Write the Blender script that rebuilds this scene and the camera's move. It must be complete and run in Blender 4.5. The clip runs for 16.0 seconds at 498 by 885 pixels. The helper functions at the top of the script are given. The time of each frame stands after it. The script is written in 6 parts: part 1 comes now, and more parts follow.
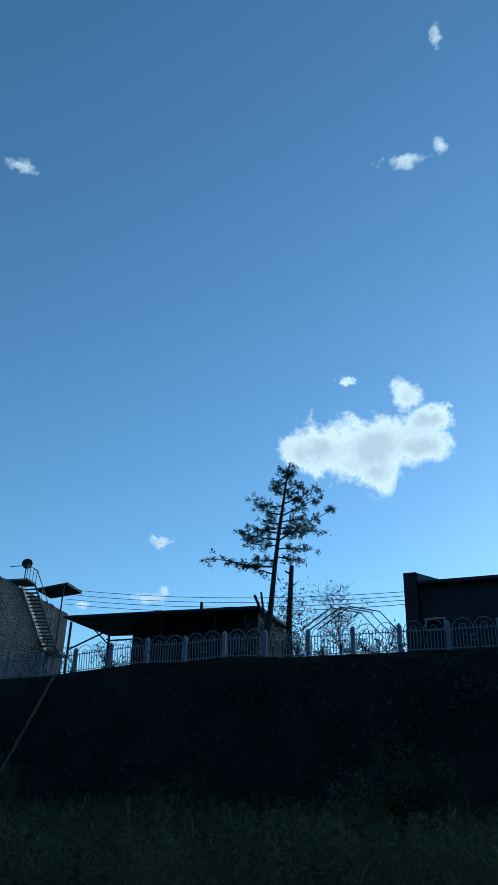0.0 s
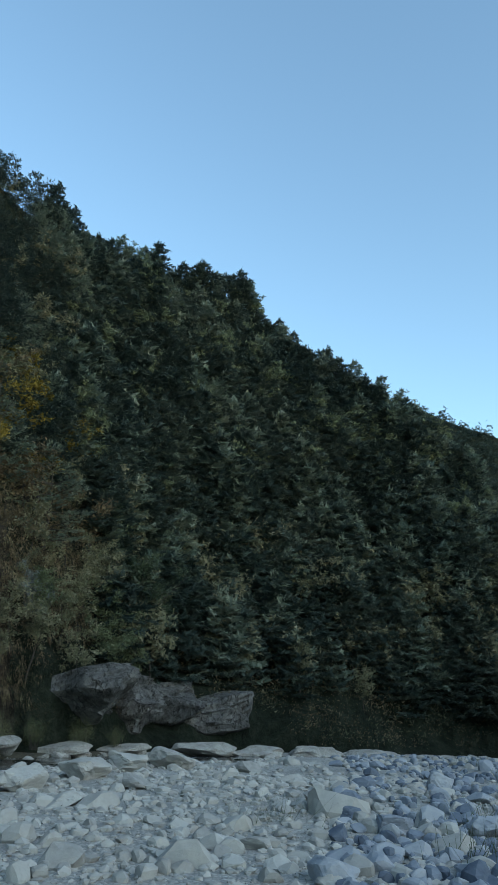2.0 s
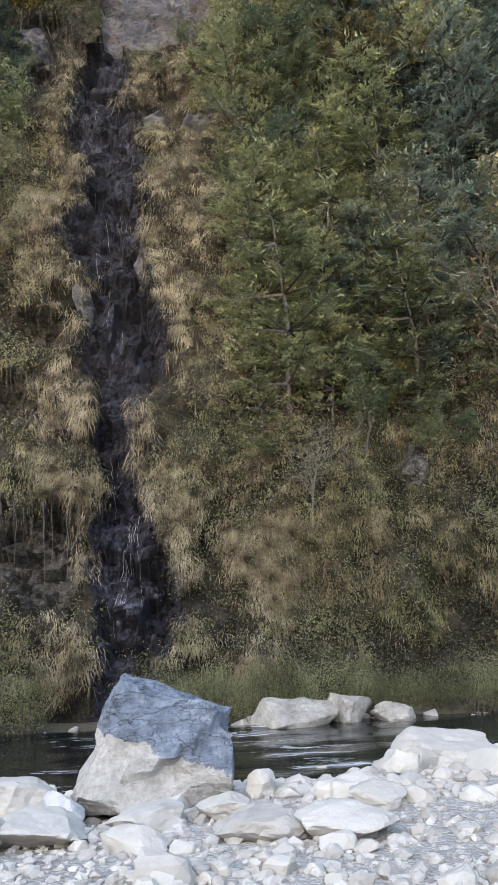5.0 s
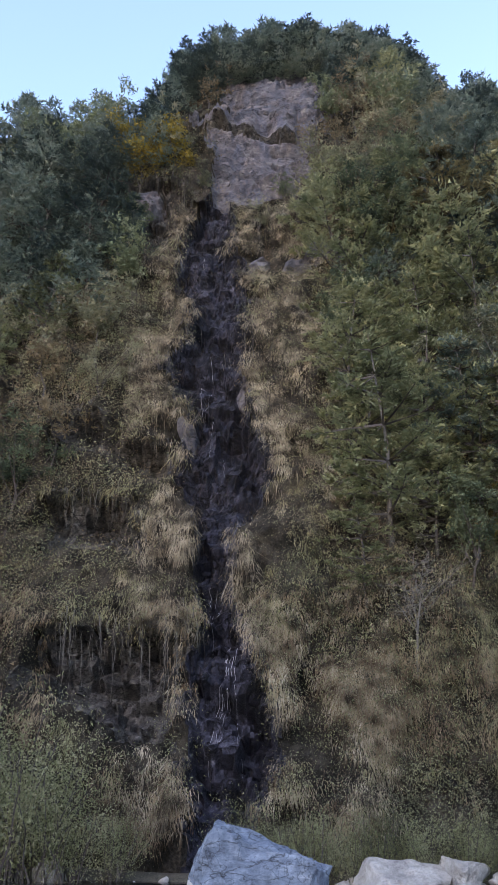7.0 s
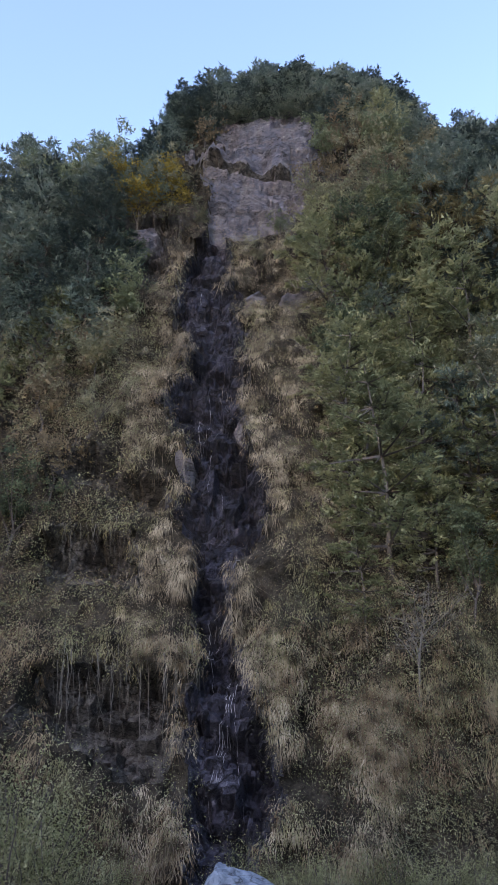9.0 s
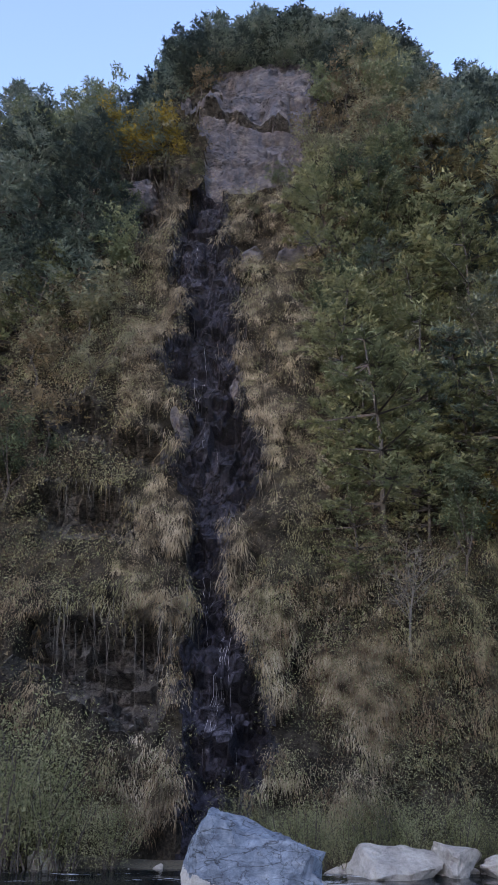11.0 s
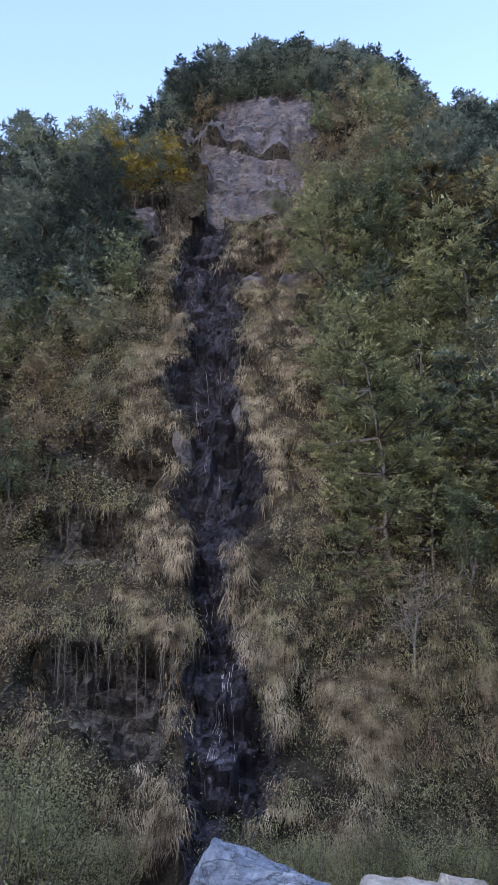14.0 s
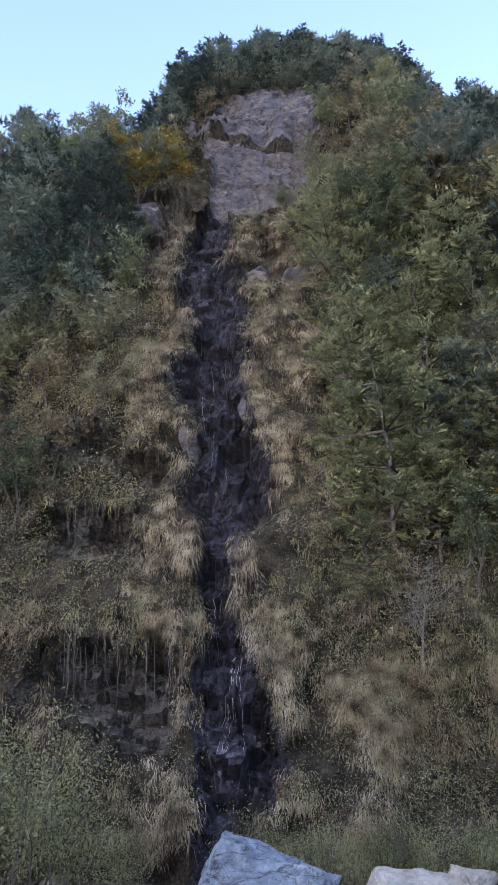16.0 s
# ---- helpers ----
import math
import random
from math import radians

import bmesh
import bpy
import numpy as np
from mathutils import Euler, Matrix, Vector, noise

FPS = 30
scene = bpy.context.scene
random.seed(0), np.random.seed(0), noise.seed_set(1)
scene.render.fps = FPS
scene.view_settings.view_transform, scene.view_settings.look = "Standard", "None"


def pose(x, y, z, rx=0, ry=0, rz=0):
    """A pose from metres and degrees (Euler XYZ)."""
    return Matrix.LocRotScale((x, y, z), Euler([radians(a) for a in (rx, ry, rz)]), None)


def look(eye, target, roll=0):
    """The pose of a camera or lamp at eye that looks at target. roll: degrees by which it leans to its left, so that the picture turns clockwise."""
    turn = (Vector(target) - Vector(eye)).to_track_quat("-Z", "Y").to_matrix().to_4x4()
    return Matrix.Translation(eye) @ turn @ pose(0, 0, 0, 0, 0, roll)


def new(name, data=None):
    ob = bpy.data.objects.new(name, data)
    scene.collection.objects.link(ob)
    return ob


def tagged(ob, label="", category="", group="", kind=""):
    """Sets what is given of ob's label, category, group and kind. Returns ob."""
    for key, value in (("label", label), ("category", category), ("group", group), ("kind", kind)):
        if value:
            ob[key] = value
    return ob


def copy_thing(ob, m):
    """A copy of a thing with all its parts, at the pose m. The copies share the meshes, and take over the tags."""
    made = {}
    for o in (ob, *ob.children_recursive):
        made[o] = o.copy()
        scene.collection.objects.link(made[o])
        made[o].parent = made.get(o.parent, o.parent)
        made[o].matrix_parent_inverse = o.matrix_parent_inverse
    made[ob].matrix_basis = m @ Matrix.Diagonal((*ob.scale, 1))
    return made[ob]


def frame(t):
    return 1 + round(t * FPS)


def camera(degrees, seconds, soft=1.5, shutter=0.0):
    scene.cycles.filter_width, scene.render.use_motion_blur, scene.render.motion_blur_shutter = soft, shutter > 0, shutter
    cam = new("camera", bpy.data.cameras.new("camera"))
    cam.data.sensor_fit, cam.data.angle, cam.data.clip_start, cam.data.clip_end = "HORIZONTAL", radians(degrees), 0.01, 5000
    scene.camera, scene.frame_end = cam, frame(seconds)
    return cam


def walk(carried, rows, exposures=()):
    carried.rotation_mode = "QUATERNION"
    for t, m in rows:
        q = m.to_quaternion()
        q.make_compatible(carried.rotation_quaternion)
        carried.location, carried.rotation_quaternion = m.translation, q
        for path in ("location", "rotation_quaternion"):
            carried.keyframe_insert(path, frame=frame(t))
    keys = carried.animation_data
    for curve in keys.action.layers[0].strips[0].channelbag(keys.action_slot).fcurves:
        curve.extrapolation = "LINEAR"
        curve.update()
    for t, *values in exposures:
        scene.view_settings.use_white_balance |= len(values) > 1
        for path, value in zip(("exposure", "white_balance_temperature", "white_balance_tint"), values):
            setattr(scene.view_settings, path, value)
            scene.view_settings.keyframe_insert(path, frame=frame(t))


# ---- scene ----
# camera: one lens, a man turning on the spot on the gravel bar
EYE = (0.0, 0.0, 1.6)
cam = camera(36.63, 16.0, soft=1.1, shutter=0.0)


def aim(yaw, pitch, roll):
    """Pose at EYE: yaw to the left of +y, pitch up, roll, in degrees."""
    y, p = radians(yaw), radians(pitch)
    ahead = Vector((-math.sin(y) * math.cos(p), math.cos(y) * math.cos(p), math.sin(p)))
    return look(EYE, Vector(EYE) + ahead * 10, roll)


TURN = [
    (0.0, -156.75, 26.53, 1.92),
    (0.3, -143.17, 24.62, 3.69),
    (0.5, -133.19, 23.34, 4.66),
    (0.6, -127.94, 22.87, 5.13),
    (0.9, -112.67, 20.96, 5.86),
    (1.0, -107.86, 20.48, 5.62),
    (1.2, -99.82, 19.56, 5.09),
    (1.5, -90.29, 18.60, 3.72),
    (2.0, -71.40, 18.48, 1.52),
    (2.5, -51.90, 18.62, 0.60),
    (3.0, -31.70, 18.98, 0.75),
    (3.2, -23.80, 18.85, 0.50),
    (3.4, -16.80, 19.05, 0.20),
    (3.5, -14.18, 19.08, -0.10),
    (4.0, -11.55, 19.12, -3.35),
    (4.3, -9.05, 17.25, -3.35),
    (4.5, -7.32, 16.14, -3.50),
    (5.0, -3.26, 14.63, -2.35),
    (5.2, -1.48, 14.72, -1.80),
    (7.3, 4.64, 25.64, 0.62),
    (7.5, 4.59, 25.90, 0.56),
    (8.0, 4.76, 26.36, 0.56),
    (8.5, 4.80, 27.29, 0.27),
    (9.0, 4.43, 27.12, -0.01),
    (9.2, 4.42, 26.16, -0.00),
    (11.3, 3.97, 23.82, 0.31),
    (11.5, 3.94, 24.44, 0.34),
    (12.0, 3.99, 25.24, 0.42),
    (12.5, 3.99, 25.64, 0.36),
    (13.0, 3.83, 25.57, 0.32),
    (13.5, 4.19, 25.48, 0.33),
    (14.0, 4.21, 25.68, 0.16),
    (14.5, 4.19, 25.77, -0.05),
    (15.0, 4.16, 25.84, -0.22),
    (15.5, 4.38, 25.69, -0.23),
    (16.0, 4.73, 25.25, -0.25),
]
# seconds, stops, kelvin, tint
EXPOSURE = [(0, 0.05, 4950, -9), (0.6, 0.4, 4950, -9), (1.2, 0.65, 5050, -8), (1.6, 1.0, 5600, -6), (2.0, 1.5, 6900, -3), (2.5, 1.65, 8100, 4), (3.0, 1.9, 8600, 10), (3.5, 2.4, 8000, 15), (4.0, 2.4, 8100, 16), (4.5, 2.5, 8200, 17), (5.0, 3.0, 8300, 18), (7.5, 2.52, 6900, 26), (9, 2.45, 6850, 26), (11.5, 2.25, 6900, 26), (12.2, 2.27, 6900, 26), (13, 2.45, 6850, 27), (14, 2.62, 6800, 27), (16, 2.68, 6800, 27)]
walk(cam, [(t, aim(y, p, r)) for t, y, p, r in TURN], EXPOSURE)

# ---- light: the valley lies in shade, lit by the open sky; the sun stands low in the south-west ----
SUN_AZ, SUN_EL = 160.0, 14.0
world = bpy.data.worlds.new("sky")
scene.world = world
world.use_nodes = True
wn = world.node_tree
sky = wn.nodes.new("ShaderNodeTexSky")
sky.sky_type = "NISHITA"
sky.sun_disc = False
sky.sun_elevation = radians(SUN_EL)
sky.sun_rotation = radians(-SUN_AZ)
sky.altitude = 300
sky.air_density = 1.0
sky.dust_density = 0.3
sky.ozone_density = 2.1
wn.links.new(sky.outputs[0], wn.nodes["Background"].inputs[0])
wn.nodes["Background"].inputs[1].default_value = 0.15

# Wide soft lamp added for the southern sky's glow; direct sun is blocked.
sun = new("sun", bpy.data.lights.new("sun", "SUN"))
sun.data.energy, sun.data.angle, sun.data.color = 0.3, radians(50), (1.0, 0.95, 0.88)
sun.matrix_world = look((0, 0, 60), (math.sin(radians(SUN_AZ)) * 40, -math.cos(radians(SUN_AZ)) * 40, 60 - 24))


# ---- materials ----
def nodes(name):
    m = bpy.data.materials.new(name)
    m.use_nodes = True
    t = m.node_tree
    return m, t, t.nodes["Principled BSDF"]


def add(t, kind, links=(), **values):
    n = t.nodes.new(kind)
    for key, value in values.items():
        if key in ("operation", "blend_type", "data_type", "noise_dimensions", "feature", "distance", "bands_direction", "wave_type"):
            if key == "operation":
                n.operation = value
            elif key == "blend_type":
                n.blend_type = value
            elif key == "data_type":
                n.data_type = value
            elif key == "feature":
                n.feature = value
            elif key == "bands_direction":
                n.bands_direction = value
        else:
            n.inputs[key].default_value = value
    for out, slot in links:
        t.links.new(out, n.inputs[slot])
    return n


def ramp(t, fac, stops):
    n = t.nodes.new("ShaderNodeValToRGB")
    e = n.color_ramp.elements
    while len(e) < len(stops):
        e.new(0.5)
    for k, (p, c) in enumerate(stops):
        e[k].position, e[k].color = p, (*c, 1)
    t.links.new(fac, n.inputs[0])
    return n.outputs[0]


def where(t):
    return t.nodes.new("ShaderNodeTexCoord").outputs["Object"]


def place(t):
    return t.nodes.new("ShaderNodeNewGeometry").outputs["Position"]


def noise_fac(t, at, scale, detail=5.0, rough=0.6):
    return add(t, "ShaderNodeTexNoise", [(at, "Vector")], Scale=scale, Detail=detail, Roughness=rough).outputs["Fac"]


def mix2(t, fac, a, b, blend="MIX"):
    n = t.nodes.new("ShaderNodeMixRGB")
    n.blend_type = blend
    for slot, v in ((0, fac), (1, a), (2, b)):
        if hasattr(v, "is_linked"):
            t.links.new(v, n.inputs[slot])
        elif slot == 0:
            n.inputs[0].default_value = v
        else:
            n.inputs[slot].default_value = (*v, 1)
    return n.outputs[0]


def num(t, op, a, b=None):
    n = t.nodes.new("ShaderNodeMath")
    n.operation = op
    for slot, v in ((0, a), (1, b)):
        if v is None:
            continue
        if hasattr(v, "is_linked"):
            t.links.new(v, n.inputs[slot])
        else:
            n.inputs[slot].default_value = v
    return n.outputs[0]


def bump(t, b, height, strength, size):
    n = add(t, "ShaderNodeBump", [(height, "Height")], Strength=strength, Distance=size)
    t.links.new(n.outputs[0], b.inputs["Normal"])


def rough_mat(name, stops, big=0.6, fine=9.0, rough=0.85, relief=0.05, strength=0.7, world_space=False, metal=0.0, spec=0.3):
    """A weathered surface: colours by a large and a fine noise, with relief."""
    m, t, b = nodes(name)
    at = place(t) if world_space else where(t)
    n1, n2 = noise_fac(t, at, big), noise_fac(t, at, fine, 6.0, 0.7)
    f = num(t, "ADD", num(t, "MULTIPLY", n1, 0.6), num(t, "MULTIPLY", n2, 0.4))
    t.links.new(ramp(t, f, stops), b.inputs["Base Color"])
    b.inputs["Roughness"].default_value, b.inputs["Metallic"].default_value = rough, metal
    b.inputs["Specular IOR Level"].default_value = spec
    bump(t, b, n2, strength, relief)
    return m


def leaf_mat(name, a, b_, c, scale=0.12, gloss=0.75, through_light=0.4, clump=1.1, cut=9.0):
    """Foliage: sprays and single leaves differ between three colours, and patches drift from one to the next."""
    m, t, b = nodes(name)
    geo = t.nodes.new("ShaderNodeNewGeometry")
    at = geo.outputs["Position"]
    gain = 1.0 if cut else 1.9
    spray, patch = noise_fac(t, at, clump if cut else clump * 1.4, 2.0, .5), noise_fac(t, at, scale, 3.0)
    f = num(t, "ADD", num(t, "MULTIPLY", geo.outputs["Random Per Island"], .14), num(t, "ADD", num(t, "MULTIPLY", spray, gain), num(t, "MULTIPLY", patch, .8)))
    each = num(t, "MULTIPLY", num(t, "SUBTRACT", t.nodes.new("ShaderNodeObjectInfo").outputs["Random"], .5), .36)
    f = num(t, "ADD", num(t, "SUBTRACT", f, .38 + (gain - 1) * .5), each)
    dim, lit = [v * .25 for v in a], [min(.6, v * 1.15) for v in c]
    col = ramp(t, num(t, "SUBTRACT", f, 0.1), [(0.12, dim), (0.34, a), (0.55, b_), (0.72, c), (0.9, lit)])
    t.links.new(col, b.inputs["Base Color"])
    b.inputs["Roughness"].default_value, b.inputs["Specular IOR Level"].default_value = gloss, 0.1
    tr = t.nodes.new("ShaderNodeBsdfTranslucent")
    t.links.new(col, tr.inputs[0])
    mx = t.nodes.new("ShaderNodeMixShader")
    mx.inputs[0].default_value = through_light
    t.links.new(b.outputs[0], mx.inputs[1])
    t.links.new(tr.outputs[0], mx.inputs[2])
    out = mx.outputs[0]
    if cut:
        # each blade is frayed into leaflets with gaps between them
        gap = ramp(t, noise_fac(t, at, cut, 1.0, .5), [(.41, (1, 1, 1)), (.45, (0, 0, 0))])
        clear = t.nodes.new("ShaderNodeBsdfTransparent")
        fray = t.nodes.new("ShaderNodeMixShader")
        for link, slot in ((gap, 0), (out, 1), (clear.outputs[0], 2)):
            t.links.new(link, fray.inputs[slot])
        out = fray.outputs[0]
    t.links.new(out, t.nodes["Material Output"].inputs[0])
    return m


M_PINE = leaf_mat("pine_needles", (.088, .12, .098), (.15, .188, .15), (.21, .24, .188))
M_DARKPINE = leaf_mat("dark_pine_needles", (.034, .051, .046), (.056, .077, .067), (.085, .105, .086))
M_OLIVE = leaf_mat("olive_leaves", (.105, .11, .07), (.178, .178, .112), (.24, .228, .15))
M_LIGHTPINE = leaf_mat("light_pine_needles", (.155, .172, .092), (.26, .272, .148), (.335, .335, .192))
M_GREEN = leaf_mat("green_leaves", (.07, .095, .06), (.125, .15, .088), (.175, .195, .115))
M_BROWN = leaf_mat("brown_leaves", (.09, .077, .052), (.15, .12, .075), (.195, .155, .10))
M_YELLOW = leaf_mat("yellow_leaves", (.33, .24, .03), (.48, .34, .04), (.56, .42, .08))
M_GOLD = leaf_mat("golden_leaves", (.17, .13, .03), (.27, .205, .045), (.25, .21, .075))
M_LARCH = leaf_mat("larch_needles", (.135, .118, .062), (.22, .19, .098), (.29, .25, .135))
M_WILLOW = leaf_mat("willow_leaves", (.135, .148, .075), (.22, .23, .12), (.30, .298, .175))
M_STRAW = leaf_mat("dry_grass", (.175, .146, .104), (.29, .245, .176), (.40, .348, .26), 0.25, cut=0)
M_STRAWLEAF = leaf_mat("dry_weed_leaves", (.15, .122, .085), (.245, .2, .14), (.32, .27, .19), 0.25)
M_DRYLEAF = leaf_mat("withered_leaves", (.10, .078, .052), (.17, .132, .088), (.225, .18, .12), 0.2)
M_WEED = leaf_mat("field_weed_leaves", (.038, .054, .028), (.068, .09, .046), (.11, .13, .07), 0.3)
M_RUST = leaf_mat("rusty_brush", (.11, .08, .052), (.185, .14, .09), (.245, .195, .13), 0.2, cut=0)
M_TURF = leaf_mat("olive_grass", (.13, .125, .07), (.215, .20, .112), (.29, .262, .16), 0.2, cut=0)
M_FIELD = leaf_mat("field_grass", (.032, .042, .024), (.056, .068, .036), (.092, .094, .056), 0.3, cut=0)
M_BARK = rough_mat("bark", [(.3, (.032, .028, .025)), (.55, (.065, .056, .05)), (.75, (.12, .108, .095))], 1.2, 14, .9, .02)
M_PALEBARK = rough_mat("pale_bark", [(.3, (.075, .068, .06)), (.6, (.15, .138, .122))], 2, 12, .85, .015)
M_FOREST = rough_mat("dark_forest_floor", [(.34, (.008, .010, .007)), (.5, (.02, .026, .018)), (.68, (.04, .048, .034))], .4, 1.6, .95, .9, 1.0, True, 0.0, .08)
# Slope ground darkened in colour to deepen the shade between plants.
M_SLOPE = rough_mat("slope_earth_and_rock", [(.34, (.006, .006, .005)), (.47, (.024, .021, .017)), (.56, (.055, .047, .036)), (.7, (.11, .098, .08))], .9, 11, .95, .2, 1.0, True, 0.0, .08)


def crack_lines(t, at, scale, width, depth):
    """Thin wandering joints: dark where a noise crosses its middle value."""
    n = add(t, "ShaderNodeTexNoise", [(at, "Vector")], Scale=scale, Detail=4.0, Roughness=.55).outputs["Fac"]
    return ramp(t, num(t, "ABSOLUTE", num(t, "SUBTRACT", n, .5)), [(0, (depth,) * 3), (width, (1, 1, 1))])


def craggy(name, stops, scale, stretch=(1, 1, 1.5), gloss=(.55, .85), own=False, spec=.35, depth=.3):
    """Broken rock: mottled tones, wandering joints at two sizes, sharp fine relief."""
    m, t, b = nodes(name)
    at = where(t) if own else place(t)
    mp = add(t, "ShaderNodeMapping", [(at, "Vector")])
    mp.inputs["Scale"].default_value, mp.inputs["Rotation"].default_value = stretch, (.1, .25, .2)
    n1, n2, n3 = noise_fac(t, mp.outputs[0], scale * .45, 5, .6), noise_fac(t, mp.outputs[0], scale * 2.2, 7, .72), noise_fac(t, at, scale * 11, 4, .7)
    f = num(t, "ADD", num(t, "MULTIPLY", n1, .4), num(t, "ADD", num(t, "MULTIPLY", n2, .42), num(t, "MULTIPLY", n3, .18)))
    cracks = mix2(t, 1.0, crack_lines(t, mp.outputs[0], scale * .7, .02, depth), crack_lines(t, mp.outputs[0], scale * 1.9, .022, depth * 1.6), "MULTIPLY")
    t.links.new(mix2(t, 1.0, ramp(t, f, stops), cracks, "MULTIPLY"), b.inputs["Base Color"])
    t.links.new(ramp(t, n1, [(.35, (gloss[0],) * 3), (.65, (gloss[1],) * 3)]), b.inputs["Roughness"])
    b.inputs["Specular IOR Level"].default_value = spec
    high = add(t, "ShaderNodeMixRGB", [(cracks, 1), (f, 2)])
    high.inputs[0].default_value = .75
    bump(t, b, high.outputs[0], 1.0, .5 / scale)
    return m


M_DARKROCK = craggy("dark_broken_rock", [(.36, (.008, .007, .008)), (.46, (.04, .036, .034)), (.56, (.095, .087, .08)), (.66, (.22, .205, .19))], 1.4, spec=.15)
# The palest bluish tone of the wet rock paints sky highlights.
M_WET = craggy("wet_black_rock", [(.37, (.003, .003, .005)), (.48, (.011, .011, .018)), (.57, (.042, .042, .06)), (.66, (.19, .19, .225))], 1.1, (1, 1, .7), (.4, .75), False, .2, .15)
M_GREYROCK = craggy("grey_broken_rock", [(.34, (.03, .03, .03)), (.46, (.09, .088, .084)), (.56, (.16, .155, .148)), (.68, (.28, .27, .255))], 1.6, (1, 1, .7), (.8, .95), spec=.15)
M_SCREE = craggy("purple_brown_scree", [(.34, (.03, .026, .024)), (.46, (.075, .064, .06)), (.56, (.125, .11, .102)), (.68, (.22, .2, .185))], 2.0, (1, 1, 1.2), (.8, .95))


def cliff_rock():
    """Purple-grey bedded rock with damp blue streaks."""
    m, t, b = nodes("purple_grey_cliff")
    at = place(t)
    bed, drip = add(t, "ShaderNodeMapping", [(at, "Vector")]), add(t, "ShaderNodeMapping", [(at, "Vector")])
    bed.inputs["Scale"].default_value, bed.inputs["Rotation"].default_value = (.7, .7, 2.4), (0, .08, 0)
    drip.inputs["Scale"].default_value = (1.5, 1.5, .2)
    n1, n2, n3 = noise_fac(t, bed.outputs[0], .8, 8, .72), noise_fac(t, at, 7, 8, .75), noise_fac(t, drip.outputs[0], .7, 4)
    f = num(t, "ADD", num(t, "MULTIPLY", n1, .65), num(t, "MULTIPLY", n2, .35))
    col = ramp(t, f, [(.36, (.02, .018, .022)), (.44, (.075, .067, .076)), (.53, (.135, .12, .128)), (.66, (.225, .205, .205))])
    col = mix2(t, ramp(t, n3, [(.42, (0, 0, 0)), (.62, (.75, .75, .75))]), col, (.07, .077, .11))
    joints = mix2(t, 1.0, crack_lines(t, bed.outputs[0], .55, .012, .3), crack_lines(t, bed.outputs[0], 1.7, .014, .5), "MULTIPLY")
    col = mix2(t, 1.0, col, joints, "MULTIPLY")
    t.links.new(col, b.inputs["Base Color"])
    b.inputs["Roughness"].default_value = .8
    bump(t, b, num(t, "ADD", f, num(t, "MULTIPLY", joints, .3)), 1.0, .5)
    return m


M_CLIFF = cliff_rock()


def stone_mat(name, stops, random_part=0.5):
    """River stones: a shade for each stone, with mottling."""
    m, t, b = nodes(name)
    geo = t.nodes.new("ShaderNodeNewGeometry")
    info = t.nodes.new("ShaderNodeObjectInfo")
    at = geo.outputs["Position"]
    r = num(t, "FRACT", num(t, "ADD", geo.outputs["Random Per Island"], info.outputs["Random"]))
    n2 = noise_fac(t, at, 7.0, 6, .65)
    f = num(t, "ADD", num(t, "MULTIPLY", r, random_part), num(t, "MULTIPLY", n2, 1 - random_part))
    t.links.new(ramp(t, f, stops), b.inputs["Base Color"])
    b.inputs["Roughness"].default_value, b.inputs["Specular IOR Level"].default_value = .85, .25
    bump(t, b, noise_fac(t, at, 22, 5, .6), .5, .02)
    return m


M_STONE = stone_mat("pale_river_stone", [(.12, (.21, .198, .18)), (.35, (.34, .322, .292)), (.6, (.42, .40, .362)), (.85, (.49, .468, .43))], .4)
M_GREYSTONE = stone_mat("blue_grey_stone", [(.15, (.08, .096, .128)), (.4, (.175, .20, .24)), (.65, (.29, .31, .34)), (.9, (.42, .42, .42))], .6)


def ground_mat():
    """Pale gravel on the bar, brown earth under the grass, dark silt in the river bed."""
    m, t, b = nodes("river_plain")
    at = place(t)
    xyz = t.nodes.new("ShaderNodeSeparateXYZ")
    t.links.new(at, xyz.inputs[0])
    n1, n2 = noise_fac(t, at, .5), noise_fac(t, at, 15, 6, .7)
    gravel = ramp(t, num(t, "ADD", num(t, "MULTIPLY", n1, .35), num(t, "MULTIPLY", n2, .65)), [(.3, (.20, .192, .178)), (.48, (.35, .335, .31)), (.68, (.48, .46, .425))])
    cell = add(t, "ShaderNodeTexVoronoi", [(at, "Vector")], Scale=15.0)
    rim = add(t, "ShaderNodeTexVoronoi", [(at, "Vector")], Scale=15.0, feature="DISTANCE_TO_EDGE")
    tone = add(t, "ShaderNodeSeparateColor", [(cell.outputs["Color"], 0)])
    gravel = mix2(t, .75, gravel, ramp(t, tone.outputs[0], [(0, (.78, .77, .76)), (1, (1.2, 1.18, 1.14))]), "MULTIPLY")
    gravel = mix2(t, 1.0, gravel, ramp(t, rim.outputs["Distance"], [(0, (.66, .66, .66)), (.08, (1, 1, 1))]), "MULTIPLY")
    earth = ramp(t, n2, [(.35, (.03, .028, .02)), (.65, (.085, .075, .05))])
    edge = num(t, "ADD", xyz.outputs["Y"], num(t, "MULTIPLY", num(t, "SUBTRACT", n1, .5), 4.0))
    grass = num(t, "LESS_THAN", edge, -1.8)
    far = num(t, "GREATER_THAN", edge, 21.5)
    col = mix2(t, num(t, "MAXIMUM", grass, far), gravel, earth)
    t.links.new(col, b.inputs["Base Color"])
    b.inputs["Roughness"].default_value = .95
    bump(t, b, rim.outputs["Distance"], .6, .08)
    return m


M_GROUND = ground_mat()


